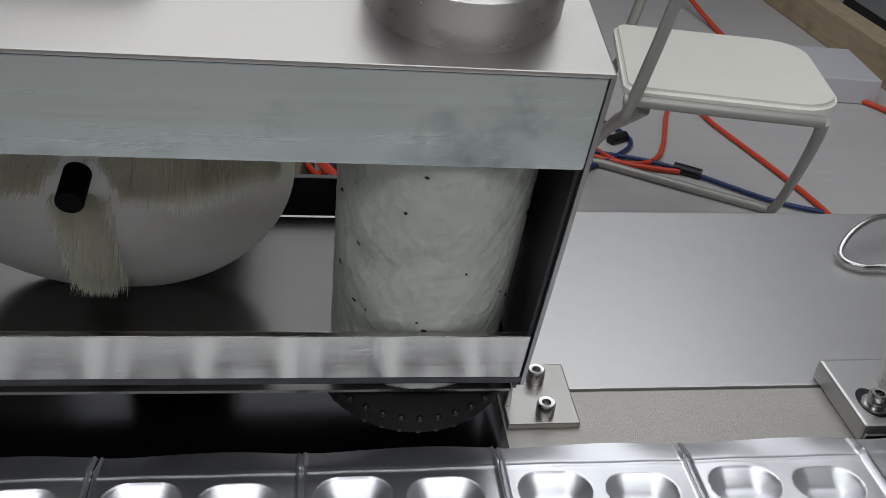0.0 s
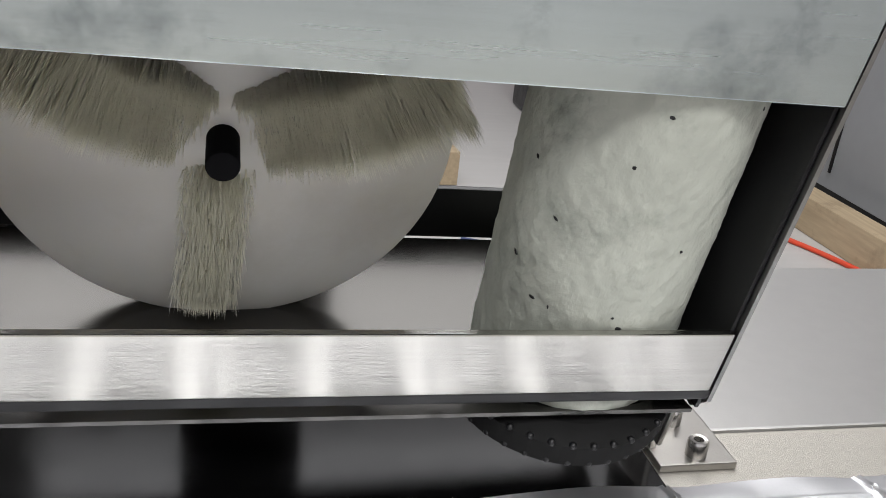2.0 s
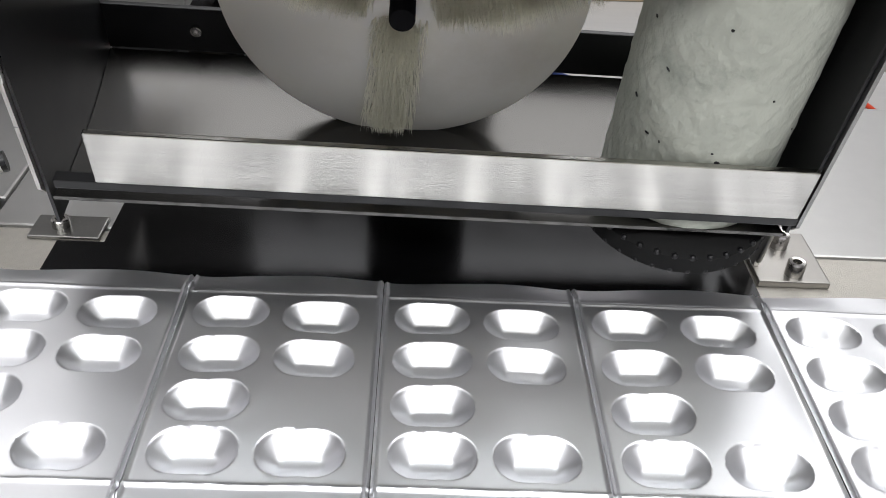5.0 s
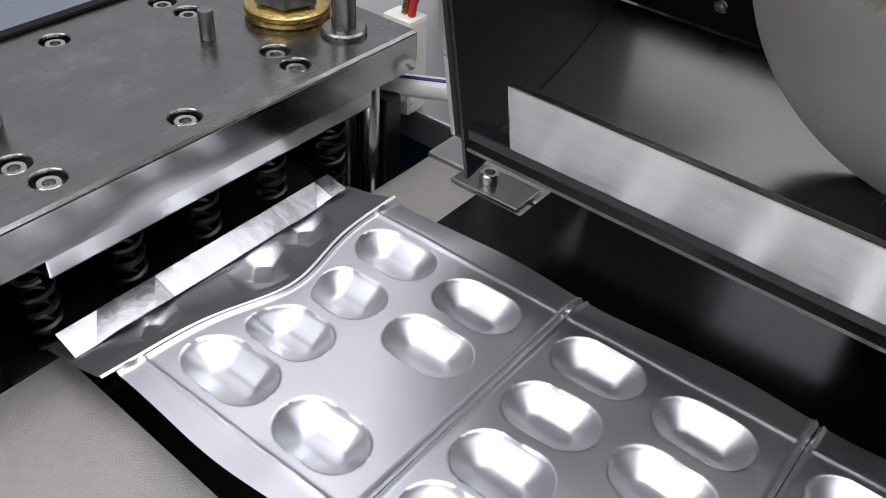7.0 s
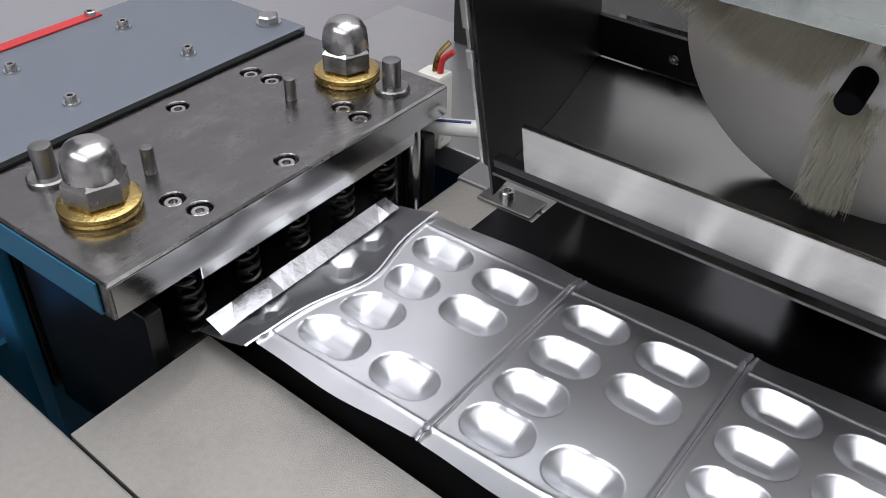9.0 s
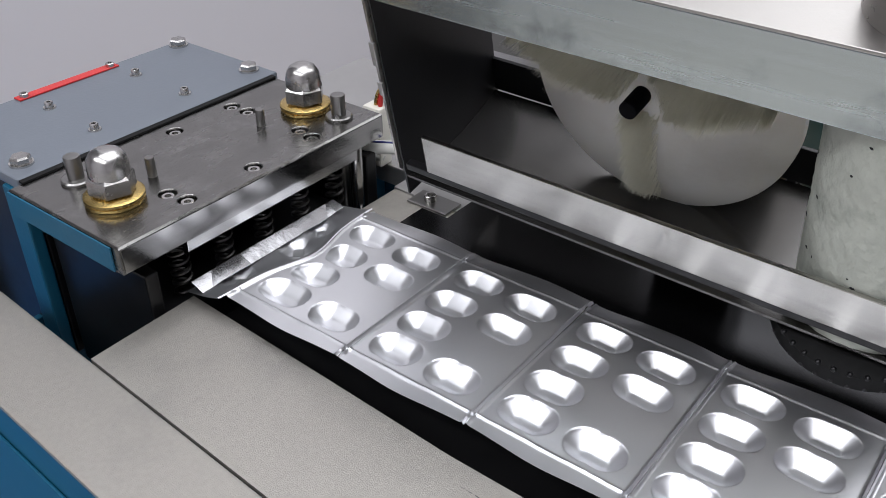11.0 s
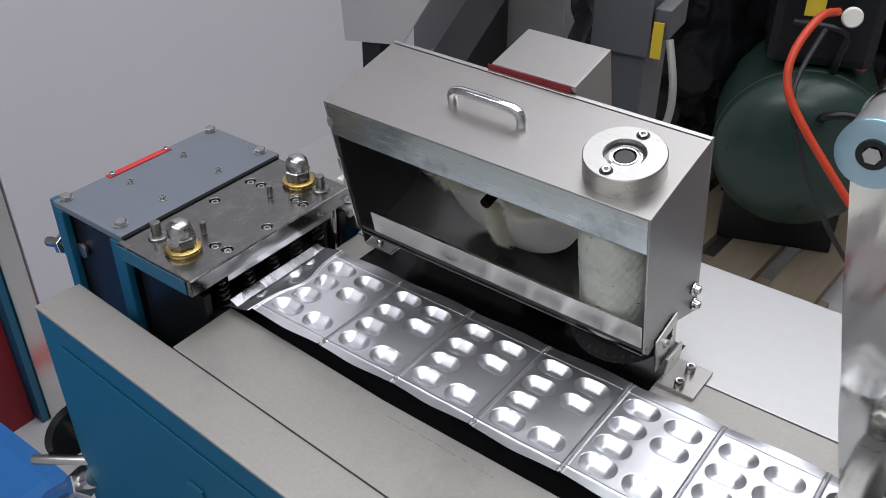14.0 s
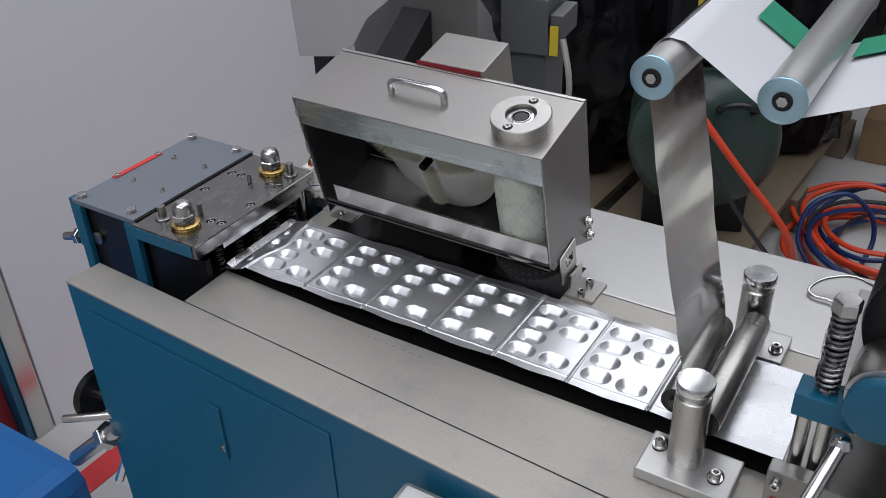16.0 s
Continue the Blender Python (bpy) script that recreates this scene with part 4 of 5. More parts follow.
# ---- heating and feed station at the end of the strip ----
def station():
    t = thing("feed_station", "blue and steel spring-loaded feed station at the strip end", "machine")
    part("side_plate", box(B(), 0.448, 0.700, -0.1280, -0.1160, 0.0001, 0.042, 0.001), MACHINED, t, "bright steel side plate")
    part("side_plate", box(B(), 0.448, 0.700, 0.0140, 0.0240, 0.0001, 0.046, 0.001), EDGE, t, "bright steel side plate")
    part("cross_plate", box(B(), 0.452, 0.700, -0.1158, 0.0138, 0.020, 0.030, 0.001), MACHINED, t)
    block = part("blue_block", box(B(), 0.4520, 0.4860, -0.1185, -0.0990, 0.079, 0.0945, 0.001), BLUE, t, "blue painted block")
    part("clamp_bar", box(B(), 0.4620, 0.4760, -0.0988, 0.026, 0.066, 0.0800, 0.001), MACHINED, t, "dark steel bar")
    for x in (0.4590, 0.4700):
        part("pillar", cyl(B(), (x, -0.1085, 0.030), (x, -0.1085, 0.078), 0.0042, 20), ZINC, t, "", True)
    part("stud", cyl(B(), (0.4665, -0.1085, 0.0945), (0.4665, -0.1085, 0.152), 0.0040, 18), ZINC, t, "threaded stud", True)
    part("spring", coil(B(), 0.4665, -0.1085, 0.0955, 0.1475, 0.0054, 0.0013, 14, 7, 16), SPRINGLIGHT, t, "bright coil spring", True)
    part("hex_nut", lathe(B(), [(0.003, 0.1480), (0.0070, 0.1480), (0.0076, 0.1490), (0.0076, 0.1560), (0.0068, 0.1570), (0.0, 0.1570)], 6, pose(0.4665, -0.1085, 0, 0, 0, 20)), ZINC, t, "hexagon nut")
    part("collar", cyl(B(), (0.496, -0.1184, 0.106), (0.496, -0.0860, 0.106), 0.0205, 40, bevel=0.001), STEEL, t, "bright steel collar", True)
    part("roller_end", cyl(B(), (0.496, -0.127, 0.104), (0.496, -0.1186, 0.104), 0.0190, 40, bevel=0.001), BLUE, t, "blue painted roller end", True)
    part("black_roller", cyl(B(), (0.520, -0.0858, 0.133), (0.520, 0.050, 0.133), 0.047, 56, bevel=0.003), BLACK, t, "black rubber roller", True)
    part("lever", cyl(B(), (0.4815, -0.128, 0.078), (0.4630, -0.205, 0.030), 0.0042, 20, bevel=0.001), CHROME, t, "chrome lever rod", True)
    part("lever_ball", lathe(B(), [(0.0, 0.006), (0.004, 0.0045), (0.006, 0.0), (0.004, -0.0045), (0.0, -0.006)], 20, pose(0.4815, -0.128, 0.078)), CHROME, t, "", True)
    part("red_label", box(B(), 0.4520, 0.4700, -0.1290, -0.1282, 0.010, 0.022, 0.0002), RED, t, "small red label with a plain bar")
    cap_screw(t, 0.4540, -0.1283, 0.034, 0.003, 0.004, "y", False)
    part("cover", box(B(), 0.572, 0.70, -0.10, 0.10, 0.031, 0.20, 0.004), CABINETGREY, t, "dark grey cover")


station()


def small_bench_things():
    t = thing("wire_loop", "bent bare steel wire loop on the rear plate", "wire")
    pts = [(0.470, 0.150, 0.004), (0.448, 0.148, 0.012), (0.428, 0.138, 0.010), (0.4185, 0.128, 0.0036), (0.424, 0.120, 0.0026), (0.440, 0.118, 0.0030), (0.470, 0.100, 0.004)]
    part("wire", sweep(B(), pts, 0.0014, 10), ZINC, t, "", True)
    # side guide with its screw beside the strip
    g = thing("strip_guide", "dark steel strip guide bolted beside the strip", "bracket")
    part("base", box(B(), 0.3690, 0.4300, 0.0125, 0.0140, 0.0001, 0.006, 0.0005), MACHINED, g)
    # taped sensor cable by the press
    c = thing("sensor_cable", "taped sensor cable with a cream plug beside the press", "cable")
    part("plug", box(B(), -0.050, -0.038, 0.0565, 0.066, 0.0001, 0.034, 0.0015), CREAM, c, "cream plastic plug")
    part("red_wire", sweep(B(), [(-0.041, 0.061, 0.034), (-0.040, 0.0615, 0.040), (-0.036, 0.063, 0.044)], 0.0013, 8), RED, c, "", True)
    part("yellow_wire", sweep(B(), [(-0.044, 0.061, 0.034), (-0.043, 0.0625, 0.041), (-0.040, 0.066, 0.046)], 0.0012, 8), BRASS, c, "", True)
    part("taped_lead", sweep(B(), [(-0.046, 0.041, 0.018), (-0.030, 0.0462, 0.0195), (-0.014, 0.0525, 0.021)], 0.0036, 12), TAPE, c, "white taped lead with blue ink", True)
    part("black_tip", cyl(B(), (-0.0142, 0.0524, 0.021), (-0.0125, 0.0531, 0.0213), 0.0037, 14), BLACK, c, "", True)
    part("ink_line", sweep(B(), [(-0.044, 0.0405, 0.0213), (-0.030, 0.0450, 0.0228), (-0.017, 0.0500, 0.0240)], 0.0006, 6), INK, c, "", True)
    part("lower_lead", sweep(B(), [(-0.040, 0.060, 0.004), (-0.046, 0.052, 0.012), (-0.046, 0.041, 0.018)], 0.003, 10), TAPE, c, "", True)


small_bench_things()


# ---- things fixed to the cabinet ----
def cabinet_things():
    k = thing("crank_shaft_end", "bare steel shaft with a hexagon nut on the cabinet side", "shaft")
    part("shaft", cyl(B(), (-0.130, -0.1625, -0.170), (-0.195, -0.176, -0.231), 0.0085, 28, bevel=0.001), ZINC, k, "round steel shaft", True)
    part("nut", lathe(B(), [(0.0086, 0), (0.0130, 0.0), (0.0140, 0.001), (0.0140, 0.010), (0.0130, 0.011), (0.0086, 0.011)], 6, Matrix.Translation((-0.141, -0.1648, -0.1803)) @ Vector((-0.065, -0.0135, -0.061)).to_track_quat("Z", "Y").to_matrix().to_4x4()), ZINC, k, "large hexagon nut")
    l = thing("clamp_lever", "thin steel clamp lever beside the cabinet", "lever")
    part("rod", cyl(B(), (-0.130, -0.158, -0.1555), (-0.178, -0.185, -0.162), 0.0042, 18, bevel=0.001), STEEL, l, "", True)
    part("rod", cyl(B(), (-0.134, -0.140, -0.1900), (-0.150, -0.165, -0.249), 0.0048, 18, bevel=0.001), CHROME, l, "", True)
    w = thing("hand_wheel", "black plastic hand wheel on the cabinet side", "hand wheel")
    part("axle", cyl(B(), (-0.166, -0.150, -0.150), (-0.130, -0.150, -0.150), 0.006, 18), ZINC, w, "", True)
    part("wheel", lathe(B(), [(0, 0.012), (0.009, 0.012), (0.012, 0.008), (0.023, 0.008), (0.027, 0.004), (0.023, 0.0), (0, 0.0)], 36, pose(-0.164, -0.150, -0.150, 0, -90, 0)), BLACK, w, "", True)
    b = thing("control_box", "pale grey control box on the cabinet front", "control box")
    part("case", box(B(), 0.238, 0.420, -0.245, -0.1945, -0.150, -0.016, 0.004), TABLE_BACK, b, "pale grey sheet case")
    cap_screw(b, 0.262, -0.2100, -0.0162, 0.003, 0.002, "z", False)
    cap_screw(b, 0.300, -0.235, -0.0162, 0.003, 0.002, "z", False)


cabinet_things()


# ---- feeder behind the hopper ----
def chute():
    t = thing("feed_chute", "bent sheet steel feed chute behind the hopper", "chute")
    bm = prism(B(), [(-0.116, 0.105), (-0.053, 0.1155), (-0.025, 0.158), (0.010, 0.186), (0.010, 0.30), (-0.122, 0.30), (-0.119, 0.152)], "y", 0.147, 0.1485)
    part("cheek", bm, CHUTESTEEL, t, "smooth bent steel cheek")
    part("support", box(B(), -0.100, -0.080, 0.1500, 0.1640, 0.0001, 0.120, 0.001), DARKIN, t)
    part("trough", box(B(), -0.115, 0.030, 0.1490, 0.270, 0.040, 0.060, 0.001), CHUTEIN, t)
    part("rear_panel", box(B(), -0.14, 0.026, 0.270, 0.272, 0.0001, 0.34, 0.001), CHUTEIN, t, "dull grey rear panel")
    bm = prism(B(), [(0.268, 0.062), (0.268, 0.130), (0.200, 0.085), (0.200, 0.062)], "x", -0.066, -0.030)
    part("deflector", bm, DARKIN, t, "dark folded deflector")
    m = pose(0, 0, 0, 13.5, 0, 0)
    bx = thing("vibrator_box", "plain steel box with a red edge behind the hopper", "box", m)
    part("case", box(B(), 0.0985, 0.1590, 0.0895, 0.1330, 0.055, 0.1530, 0.0006), TOPSTEEL, bx, "plain steel case")
    part("red_edge", box(B(), 0.0960, 0.1560, 0.0887, 0.0893, 0.1470, 0.1525, 0.0002), DARKRED, bx, "red rubber edge")
    part("foot", box(B(), 0.110, 0.150, 0.095, 0.128, -0.026, 0.0548, 0.0006), DARKIN, bx)


chute()


def motor():
    t = thing("gear_motor", "grey finned electric motor behind the hopper", "motor", pose(0.048, 0.365, 0.108, 0, 0, 98) @ Matrix.Diagonal((0.68, 0.68, 0.68, 1)))
    part("core", box(B(), -0.056, 0.056, -0.036, 0.036, -0.042, 0.034, 0.004), MOTORGREY, t)
    for k in range(9):
        y = -0.036 + 0.009 * k
        part("fin", box(B(), -0.054, 0.054, y - 0.0012, y + 0.0012, 0.0342, 0.050, 0), MOTORGREY, t)
    part("end_plate", box(B(), -0.0600, -0.0562, -0.040, 0.040, -0.045, 0.046, 0.002), MOTORGREY, t, "grey cast end plate")
    part("terminal_box", box(B(), -0.050, 0.030, -0.062, -0.040, -0.02, 0.020, 0.002), MOTORGREY, t)
    part("yellow_sticker", box(B(), -0.056, -0.054, -0.0560, -0.0420, -0.045, 0.004, 0.0004), YELLOW, t, "yellow sticker")
    part("foot", box(B(), -0.05, 0.05, -0.035, 0.035, -1.408, -0.040, 0.003), MOTORGREY, t)
    c = thing("motor_cable", "grey cable with white tape beside the motor", "cable")
    part("lead", sweep(B(), [(0.105, 0.315, 0.105), (0.118, 0.305, 0.070), (0.120, 0.300, 0.040), (0.112, 0.290, 0.005), (0.105, 0.28, -0.10), (0.11, 0.30, -0.5), (0.1, 0.31, FLOOR + 0.006)], 0.0035, 10), FRAMEGREY, c, "", True)


motor()


# ---- background: compressor on a pallet, bags, hoses, chair ----
def pallet(x, y, rz, nx, label, n=6, L=1.1, W=0.9):
    t = thing("pallet", label, "pallet", pose(x, y, FLOOR, 0, 0, rz))
    rng = random.Random(nx)
    for k in range(n):
        u = -W / 2 + W * (k + 0.5) / n
        part("board", box(B(), -L / 2 + rng.uniform(0, 0.01), L / 2, u - 0.048, u + 0.048, 0.098, 0.120, 0.002), WOOD, t)
    for u in (-L / 2 + 0.05, 0, L / 2 - 0.05):
        part("bearer", box(B(), u - 0.045, u + 0.045, -W / 2, W / 2, 0.001, 0.0978, 0.002), WOOD, t)


pallet(-0.235, 1.75, 87, 3, "worn wooden pallet under the compressor", 6, 1.1, 0.80)


def beam():
    t = thing("timber_beam", "pale timber plank beside the grey cabinet", "timber")
    part("beam", box(B(), -0.75, 0.75, -0.05, 0.05, 0.0, 0.12, 0.004, pose(2.05, 2.62, FLOOR + 0.001, 0, 0, 92)), TIMBER, t)
    t = thing("timber_beam", "short pale timber plank in front of the dark backdrop", "timber")
    part("beam", box(B(), -0.28, 0.28, -0.05, 0.05, 0.0, 0.12, 0.004, pose(0.62, 2.72, FLOOR + 0.001, 0, 0, 4)), TIMBER, t)


beam()


def compressor():
    t = thing("air_compressor", "dark green air compressor tank standing on a pallet", "compressor", pose(-0.008, 1.33, -0.470, 0, 0, 20))
    R = 0.166
    prof = [(0, -0.075)] + [(R * math.sin(radians(a)), -0.075 * math.cos(radians(a))) for a in range(10, 91, 10)] + [(R, 0.34)] + [(R * math.cos(radians(a)), 0.34 + 0.075 * math.sin(radians(a))) for a in range(10, 90, 10)] + [(0, 0.415)]
    part("tank", lathe(B(), prof, 64, pose(0, 0, 0, -90, 0, 0)), TANK, t, "glossy dark green tank", True)
    part("weld_band", lathe(B(), [(R + 0.0005, 0.01), (R + 0.0025, 0.013), (R + 0.0025, 0.021), (R + 0.0005, 0.024)], 64, pose(0, 0, 0, -90, 0, 0)), TANK, t, "", True)
    part("handle", sweep(B(), [(0.02, -0.055, 0.100), (0.02, -0.10, 0.125), (0.055, -0.105, 0.135), (0.09, -0.10, 0.125), (0.09, -0.05, 0.100)], 0.008, 10), BLACK, t, "black bow handle", True)
    for y in (0.05, 0.26):
        part("foot", box(B(), -0.12, 0.12, y, y + 0.04, -0.259, -0.120, 0.004), BLACK, t)
    part("pump", box(B(), -0.10, 0.10, 0.02, 0.22, 0.17, 0.36, 0.02), BLACK, t, "black pump head")
    part("yellow_label", box(B(), -0.045, -0.010, 0.0165, 0.0195, 0.27, 0.33, 0.001), YELLOW, t, "yellow label")
    part("pipe", sweep(B(), [(0.03, 0.02, 0.16), (0.03, -0.01, 0.21), (0.035, -0.012, 0.25), (0.0, -0.02, 0.265), (-0.06, 0.0, 0.262)], 0.007, 10), BLACK, t, "", True)
    part("motor_cover", cyl(B(), (0.0, 0.24, 0.26), (0.0, 0.42, 0.26), 0.09, 28, bevel=0.01), BLACK, t, "", True)
    part("gauge", lathe(B(), [(0, 0.009), (0.016, 0.009), (0.019, 0.005), (0.019, 0)], 24, pose(0.035, -0.012, 0.285, 80, 0, 0)), CREAM, t, "round pressure gauge", True)
    part("valve", cyl(B(), (0.08, 0.04, 0.17), (0.08, 0.04, 0.25), 0.012, 16), RED, t, "red valve")


compressor()


def bag(x, y, z0, r, h, seed, label):
    t = thing("plastic_bag", label, "bag", group="black plastic bags")
    bm = B()
    bmesh.ops.create_icosphere(bm, subdivisions=5, radius=1)
    for v in bm.verts:
        p = v.co.copy()
        q = Vector((seed * 3.1, seed, seed * 1.7))
        k = 1 + 0.22 * noise.noise(p * 1.6 + q) + 0.22 * abs(noise.noise(p * 3.5 + q)) + 0.12 * abs(noise.noise(p * 8 + q)) + 0.06 * abs(noise.noise(p * 19 + q))
        v.co = Vector((p.x * r * k, p.y * r * k, max(-0.96, p.z * k) * h / 2))
    bmesh.ops.translate(bm, vec=(x, y, z0 + h / 2), verts=bm.verts[:])
    part("bag", bm, PLASTIC, t, "", True)


bag(-0.42, 1.62, FLOOR + 0.12, 0.24, 0.88, 1.0, "shiny crumpled black plastic bag behind the hopper")
bag(-0.02, 2.05, FLOOR + 0.12, 0.30, 1.05, 2.0, "tall crumpled black plastic bag behind the compressor")
bag(-0.42, 2.2, FLOOR + 0.001, 0.34, 1.15, 3.0, "large crumpled black plastic bag against the wall")



def hoses():
    t = thing("orange_hose", "orange air hose hanging over the compressor tank", "hose")
    part("hose", sweep(B(), [(0.01, 1.30, -0.17), (-0.004, 1.24, -0.165), (-0.015, 1.17, -0.205), (-0.008, 1.14, -0.255), (0.03, 1.13, -0.312), (0.13, 1.13, -0.423), (0.215, 1.15, -0.525), (0.243, 1.17, -0.590), (0.26, 1.26, -0.73), (0.30, 1.44, FLOOR + 0.010), (0.36, 1.52, FLOOR + 0.010)], 0.0075, 10), HOSE, t, "", True)
    t = thing("black_cable", "black cable hanging beside the orange hose", "cable")
    part("lead", sweep(B(), [(0.00, 1.28, -0.20), (0.00, 1.16, -0.27), (0.035, 1.14, -0.36), (0.09, 1.15, -0.47), (0.16, 1.20, -0.60), (0.22, 1.34, -0.76), (0.27, 1.5, FLOOR + 0.008)], 0.005, 8), CABLE, t, "", True)
    rng = random.Random(5)
    for n, (mat, nm, turns, lab) in enumerate(((HOSE, "orange_hose", 6, "coil of orange air hose lying on the floor"), (HOSEBLUE, "blue_hose", 4, "loops of dark blue hose in the coil on the floor"), (CABLE, "black_cable", 2, "black cable tangled with the coil of hose"))):
        t = thing(nm, lab, "hose")
        pts = []
        z = FLOOR + 0.010 + 0.004 * n
        for k in range(turns * 10):
            a = 2 * math.pi * k / 10
            r = 0.175 + 0.04 * math.sin(k * 0.37 + n) + rng.uniform(-0.012, 0.012)
            pts.append((0.37 + 0.03 * n + r * 1.0 * math.cos(a), 1.66 + 0.05 * math.sin(k * 0.21 + n) + r * math.sin(a), z + 0.035 * (1 + math.sin(a * 0.5 + k * 0.11 + n)) + 0.006 * (k // 10)))
        part("hose", sweep(B(), pts, 0.0068 - 0.0006 * n, 8), mat, t, "", True)
    t = thing("blue_hose", "tall standing loop of dark blue hose", "hose")
    part("hose", sweep(B(), [(0.26, 1.50, FLOOR + 0.01), (0.20, 1.54, -0.78), (0.21, 1.58, -0.70), (0.28, 1.62, -0.67), (0.34, 1.64, -0.72), (0.36, 1.64, -0.79), (0.35, 1.60, FLOOR + 0.01)], 0.0062, 10), HOSEBLUE, t, "", True)
    f = FLOOR + 0.009
    t = thing("orange_hose", "orange air hose winding over the floor under the chair", "hose")
    part("hose", sweep(B(), [(0.78, 1.98, f), (0.86, 1.90, f), (0.98, 1.84, f), (1.08, 1.90, f), (1.20, 2.20, f), (1.28, 2.24, f), (1.30, 2.10, f), (1.36, 1.85, f), (1.40, 1.65, f), (1.42, 1.45, f)], 0.0068, 10), HOSE, t, "", True)
    part("hose", sweep(B(), [(0.86, 2.02, f), (0.94, 1.86, f), (1.02, 1.82, f), (1.10, 1.80, f)], 0.0068, 10), HOSE, t, "", True)
    t = thing("orange_hose", "orange air hose running past the timber plank", "hose")
    part("hose", sweep(B(), [(1.55, 3.4, f + 0.1), (1.62, 2.9, f), (1.68, 2.45, f), (1.86, 2.30, f), (1.98, 2.05, f), (2.02, 1.85, f), (2.03, 1.5, f)], 0.0085, 10), HOSE, t, "", True)
    t = thing("blue_hose", "dark blue hose with black joints on the floor", "hose")
    part("hose", sweep(B(), [(0.80, 2.2, f), (0.95, 2.12, f), (1.02, 1.98, f), (0.95, 1.88, f), (0.84, 1.80, f), (0.78, 1.78, f)], 0.0062, 10), HOSEBLUE, t, "", True)
    part("hose", sweep(B(), [(0.80, 1.93, f), (1.00, 1.87, f), (1.12, 1.80, f), (1.28, 1.66, f), (1.40, 1.60, f)], 0.0062, 10), HOSEBLUE, t, "", True)
    part("joint", cyl(B(), (1.09, 1.82, f + 0.002), (1.15, 1.78, f + 0.002), 0.015, 12), BLACK, t)
    part("joint", cyl(B(), (0.96, 1.97, f + 0.002), (1.01, 2.0, f + 0.002), 0.015, 12), BLACK, t)


hoses()


def chair():
    t = thing("folding_chair", "cream plastic folding chair with a grey tube frame", "chair", pose(-0.035, -0.01, 0))
    # seat: a rounded slab turned a little
    bm = B()
    out = []
    w, d, r = 0.40, 0.36, 0.085
    for cx, cy, a0 in ((w - r, r, -90), (w - r, d - r, 0), (0.03, d - 0.03, 90), (0.03, 0.03, 180)):
        rr = r if cx > 0.1 else 0.03
        for k in range(7):
            a = radians(a0 + 15 * k)
            out.append((cx + rr * math.cos(a), cy + rr * math.sin(a)))
    prism(bm, out, "z", -0.022, 0.0)
    edges = [e for e in bm.edges if abs(e.verts[0].co.z - e.verts[1].co.z) < 1e-6 and e.verts[0].co.z > -0.01]
    bmesh.ops.bevel(bm, geom=edges, offset=0.008, segments=3, affect="EDGES")
    m = pose(0.76, 1.30, -0.40, 0, 0, -12)
    bmesh.ops.transform(bm, matrix=m, verts=bm.verts[:])
    part("seat", bm, CREAM, t, "glossy cream plastic seat", True)

    def p(x, y, z):
        return tuple(m @ Vector((x, y, z)))
    r = 0.0115
    part("side_rail", sweep(B(), [p(0.0, -0.012, -0.02), p(0.20, -0.012, -0.022), p(0.36, -0.006, -0.024)], r, 10), FRAMEGREY, t, "", True)
    part("leg_loop", sweep(B(), [p(0.36, -0.006, -0.024), p(0.375, 0.05, -0.10), (1.26, 1.50, -0.70), (1.295, 1.60, -0.825), (1.27, 1.63, FLOOR + 0.012), (1.08, 1.75, FLOOR + 0.012), (0.94, 1.84, FLOOR + 0.012), (0.895, 1.84, -0.825), (0.87, 1.72, -0.70), p(0.045, 0.02, -0.05)], r, 10), FRAMEGREY, t, "", True)
    part("back_post", sweep(B(), [(0.70, 1.62, FLOOR + 0.012), p(-0.01, 0.04, -0.10), p(0.02, -0.02, 0.0), p(0.10, -0.02, 0.42)], r, 10), FRAMEGREY, t, "", True)
    part("back_post", sweep(B(), [(0.80, 2.0, FLOOR + 0.012), p(0.02, d, -0.10), p(0.04, d + 0.01, 0.0), p(0.12, d + 0.01, 0.42)], r, 10), FRAMEGREY, t, "", True)
    part("cross_bar", sweep(B(), [p(0.07, -0.02, 0.30), p(0.09, d + 0.01, 0.30)], r, 10), FRAMEGREY, t, "", True)


chair()


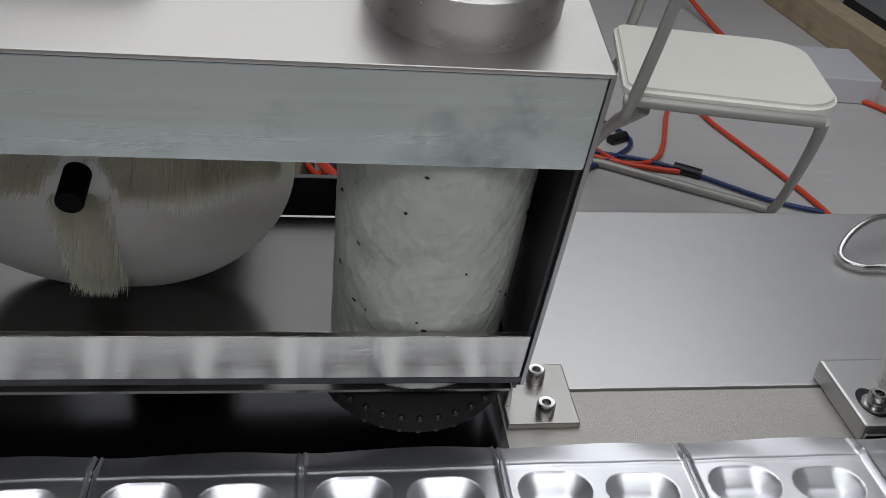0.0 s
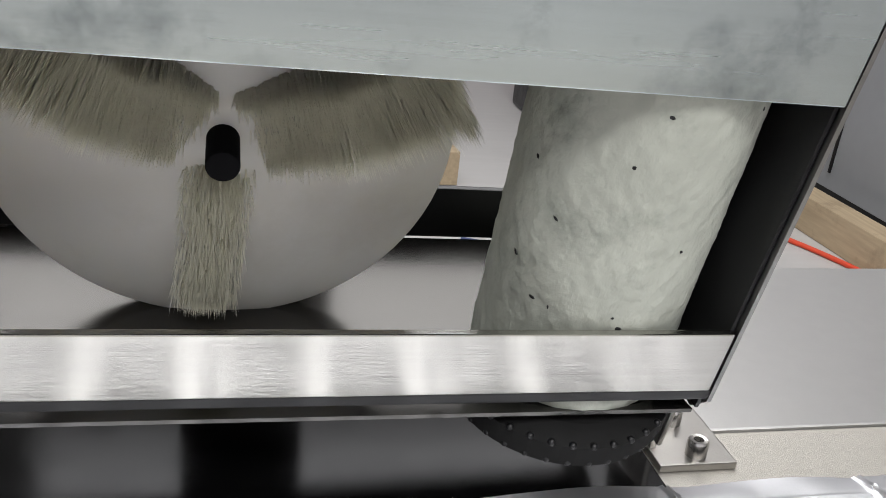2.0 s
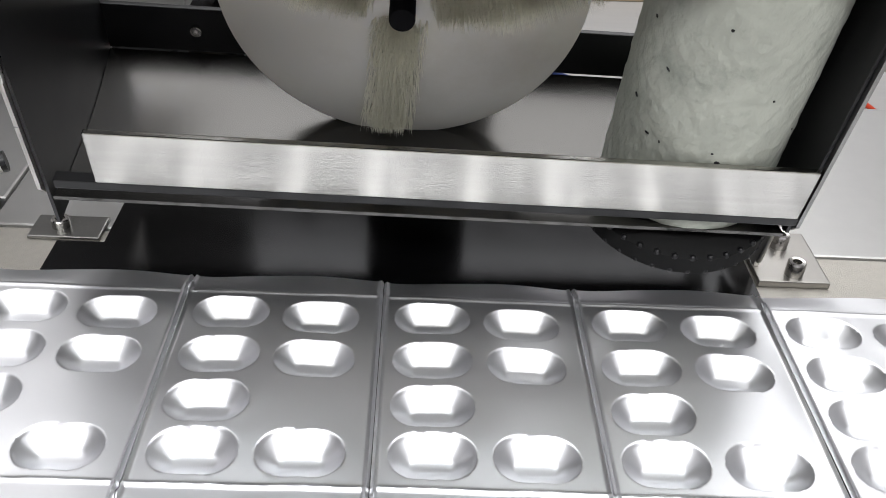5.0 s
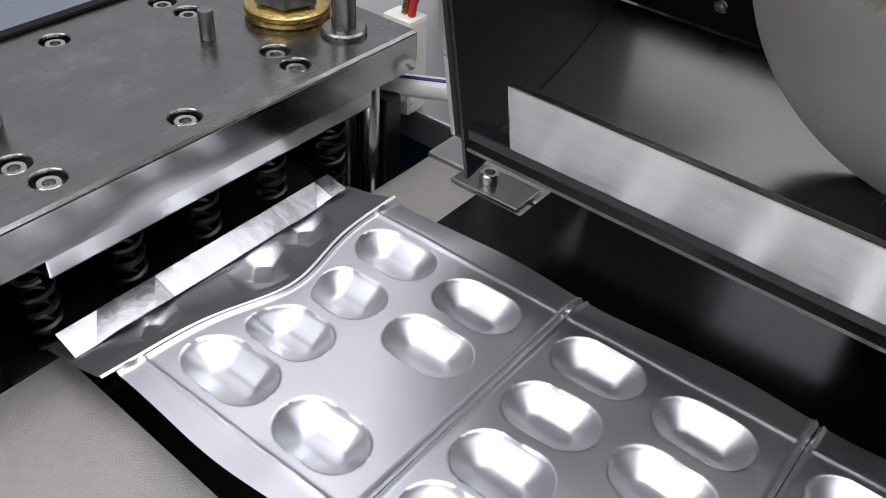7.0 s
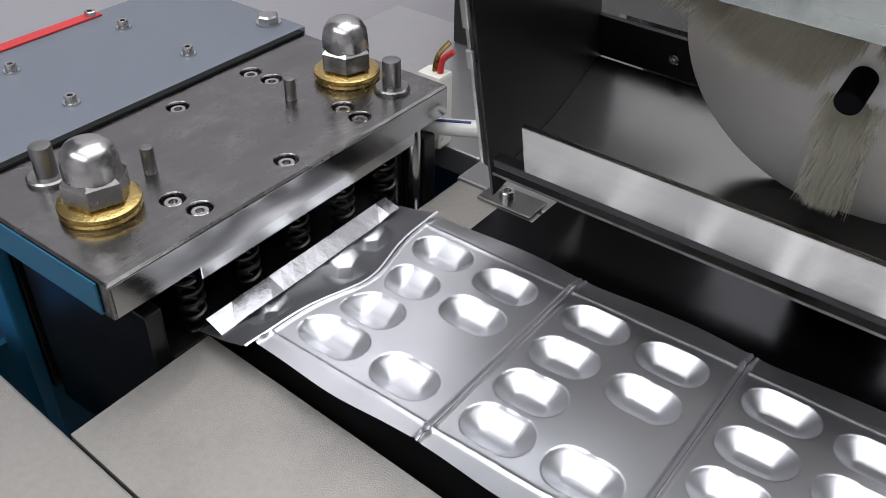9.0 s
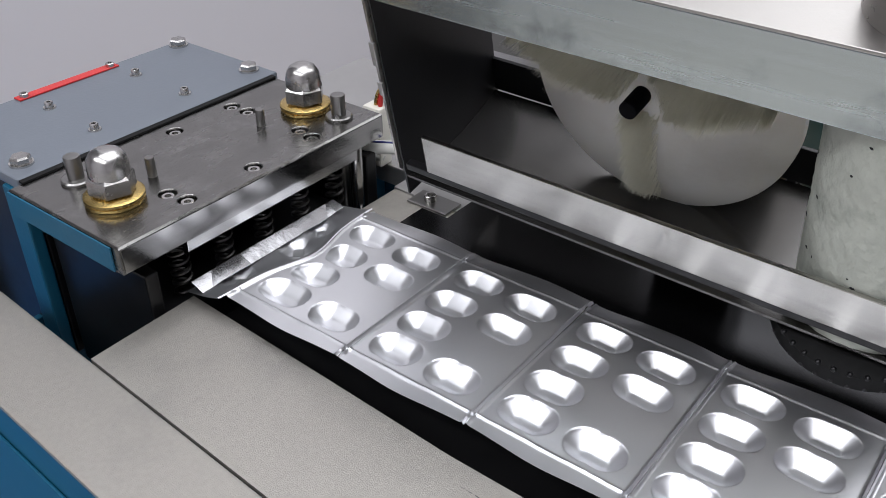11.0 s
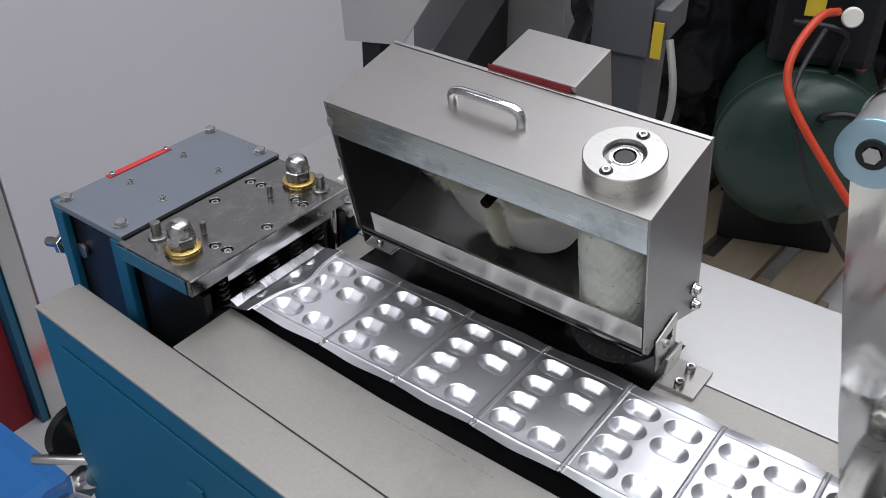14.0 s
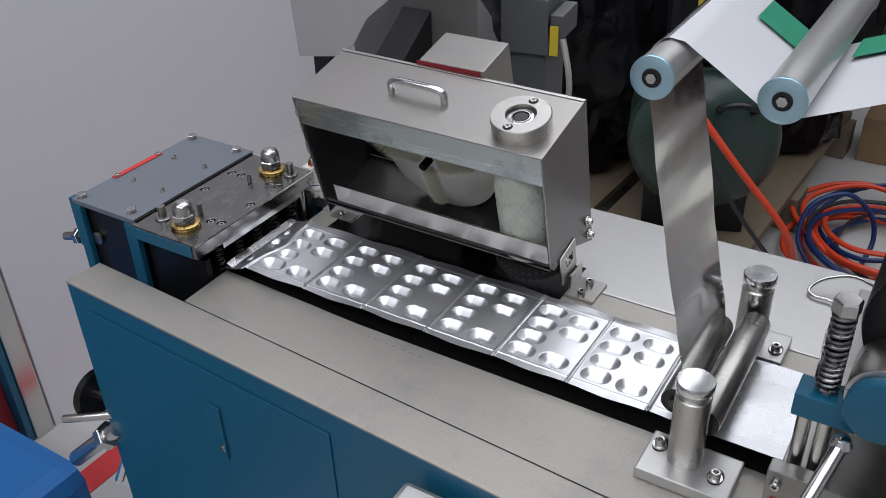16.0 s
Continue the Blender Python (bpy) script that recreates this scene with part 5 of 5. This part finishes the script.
def far_things():
    t = thing("grey_cabinet", "large grey painted steel cabinet at the back", "cabinet")
    part("body", box(B(), 2.28, 3.2, 2.0, 3.3, FLOOR + 0.06, 0.75, 0.006), CABINETGREY, t)
    part("door_gap", box(B(), 2.274, 2.281, 2.60, 2.612, FLOOR + 0.12, 0.70, 0), BLACK, t)
    part("plinth", box(B(), 2.30, 3.18, 2.02, 3.28, FLOOR, FLOOR + 0.0598, 0), BLACK, t)
    t = thing("white_box", "flat white box lying on the floor behind the chair", "box")
    part("box", box(B(), -0.30, 0.30, -0.14, 0.14, 0, 0.08, 0.004, pose(1.62, 2.45, FLOOR + 0.001, 0, 0, -6)), WHITEFILM, t)
    t = thing("black_case", "black equipment case by the planks", "case")
    part("case", box(B(), 1.45, 2.0, 3.45, 3.9, FLOOR, -0.35, 0.02), PLASTIC, t)
    t = thing("red_crate", "flat red crate against the back wall", "crate")
    part("crate", box(B(), 1.75, 2.4, 4.10, 4.45, FLOOR, FLOOR + 0.16, 0.01), RED, t)
    t = thing("cardboard_box", "open brown cardboard box on the floor", "box")
    part("box", box(B(), 0.22, 0.50, 2.20, 2.38, FLOOR, FLOOR + 0.14, 0.003), CARD, t)
    # backdrop added to keep the background behind the bags dark
    t = thing("dark_backdrop", "dark folded backdrop added at the back of the stand", "drape")
    bm = B()
    lo, hi = [], []
    for k in range(161):
        x = -0.85 + 1.45 * k / 160
        y = 2.9 + 0.03 * math.sin(k * 0.9) + 0.02 * math.sin(k * 0.37)
        lo.append(bm.verts.new((x, y, FLOOR)))
        hi.append(bm.verts.new((x, y, 0.75)))
    for k in range(160):
        bm.faces.new((lo[k], lo[k + 1], hi[k + 1], hi[k]))
    d = part("cloth", bm, CLOTH, t, "", True)
    d.modifiers.new("thick", "SOLIDIFY").thickness = 0.004
    t = thing("blue_crate", "blue covered crate on the floor beside the cabinet", "crate")
    part("cover", box(B(), -1.05, -0.405, -0.75, -0.055, FLOOR, -0.45, 0.03), material("blue_cloth", (0.01, 0.11, 0.33), 0.7, 0, 0.1, 60, bump=0.2, bump_scale=300), t)
    t = thing("red_tape", "red tape line stuck on the floor", "tape", kind="")
    part("tape", box(B(), -0.80, -0.74, -0.10, 0.60, FLOOR + 0.0005, FLOOR + 0.0025, 0), RED, t)
    p = thing("stand_post", "aluminium exhibition post with a blue edge", "post")
    part("post", box(B(), -1.0, -0.95, 0.155, 0.196, FLOOR, 2.19, 0.004), ZINC, p)
    part("edge", box(B(), -0.995, -0.955, 0.140, 0.1545, FLOOR, 2.19, 0.002), BLUE, p, "blue edge strip")
    r = part("wall_red", box(B(), -1.02, -0.98, -1.2, 0.138, FLOOR, -0.45, 0), DARKRED)
    tagged(r, "red partition panel of the next stand", "wall", kind="structure")


far_things()


def motions():
    """Nothing but the camera moves in this shot."""
    return None


motions()
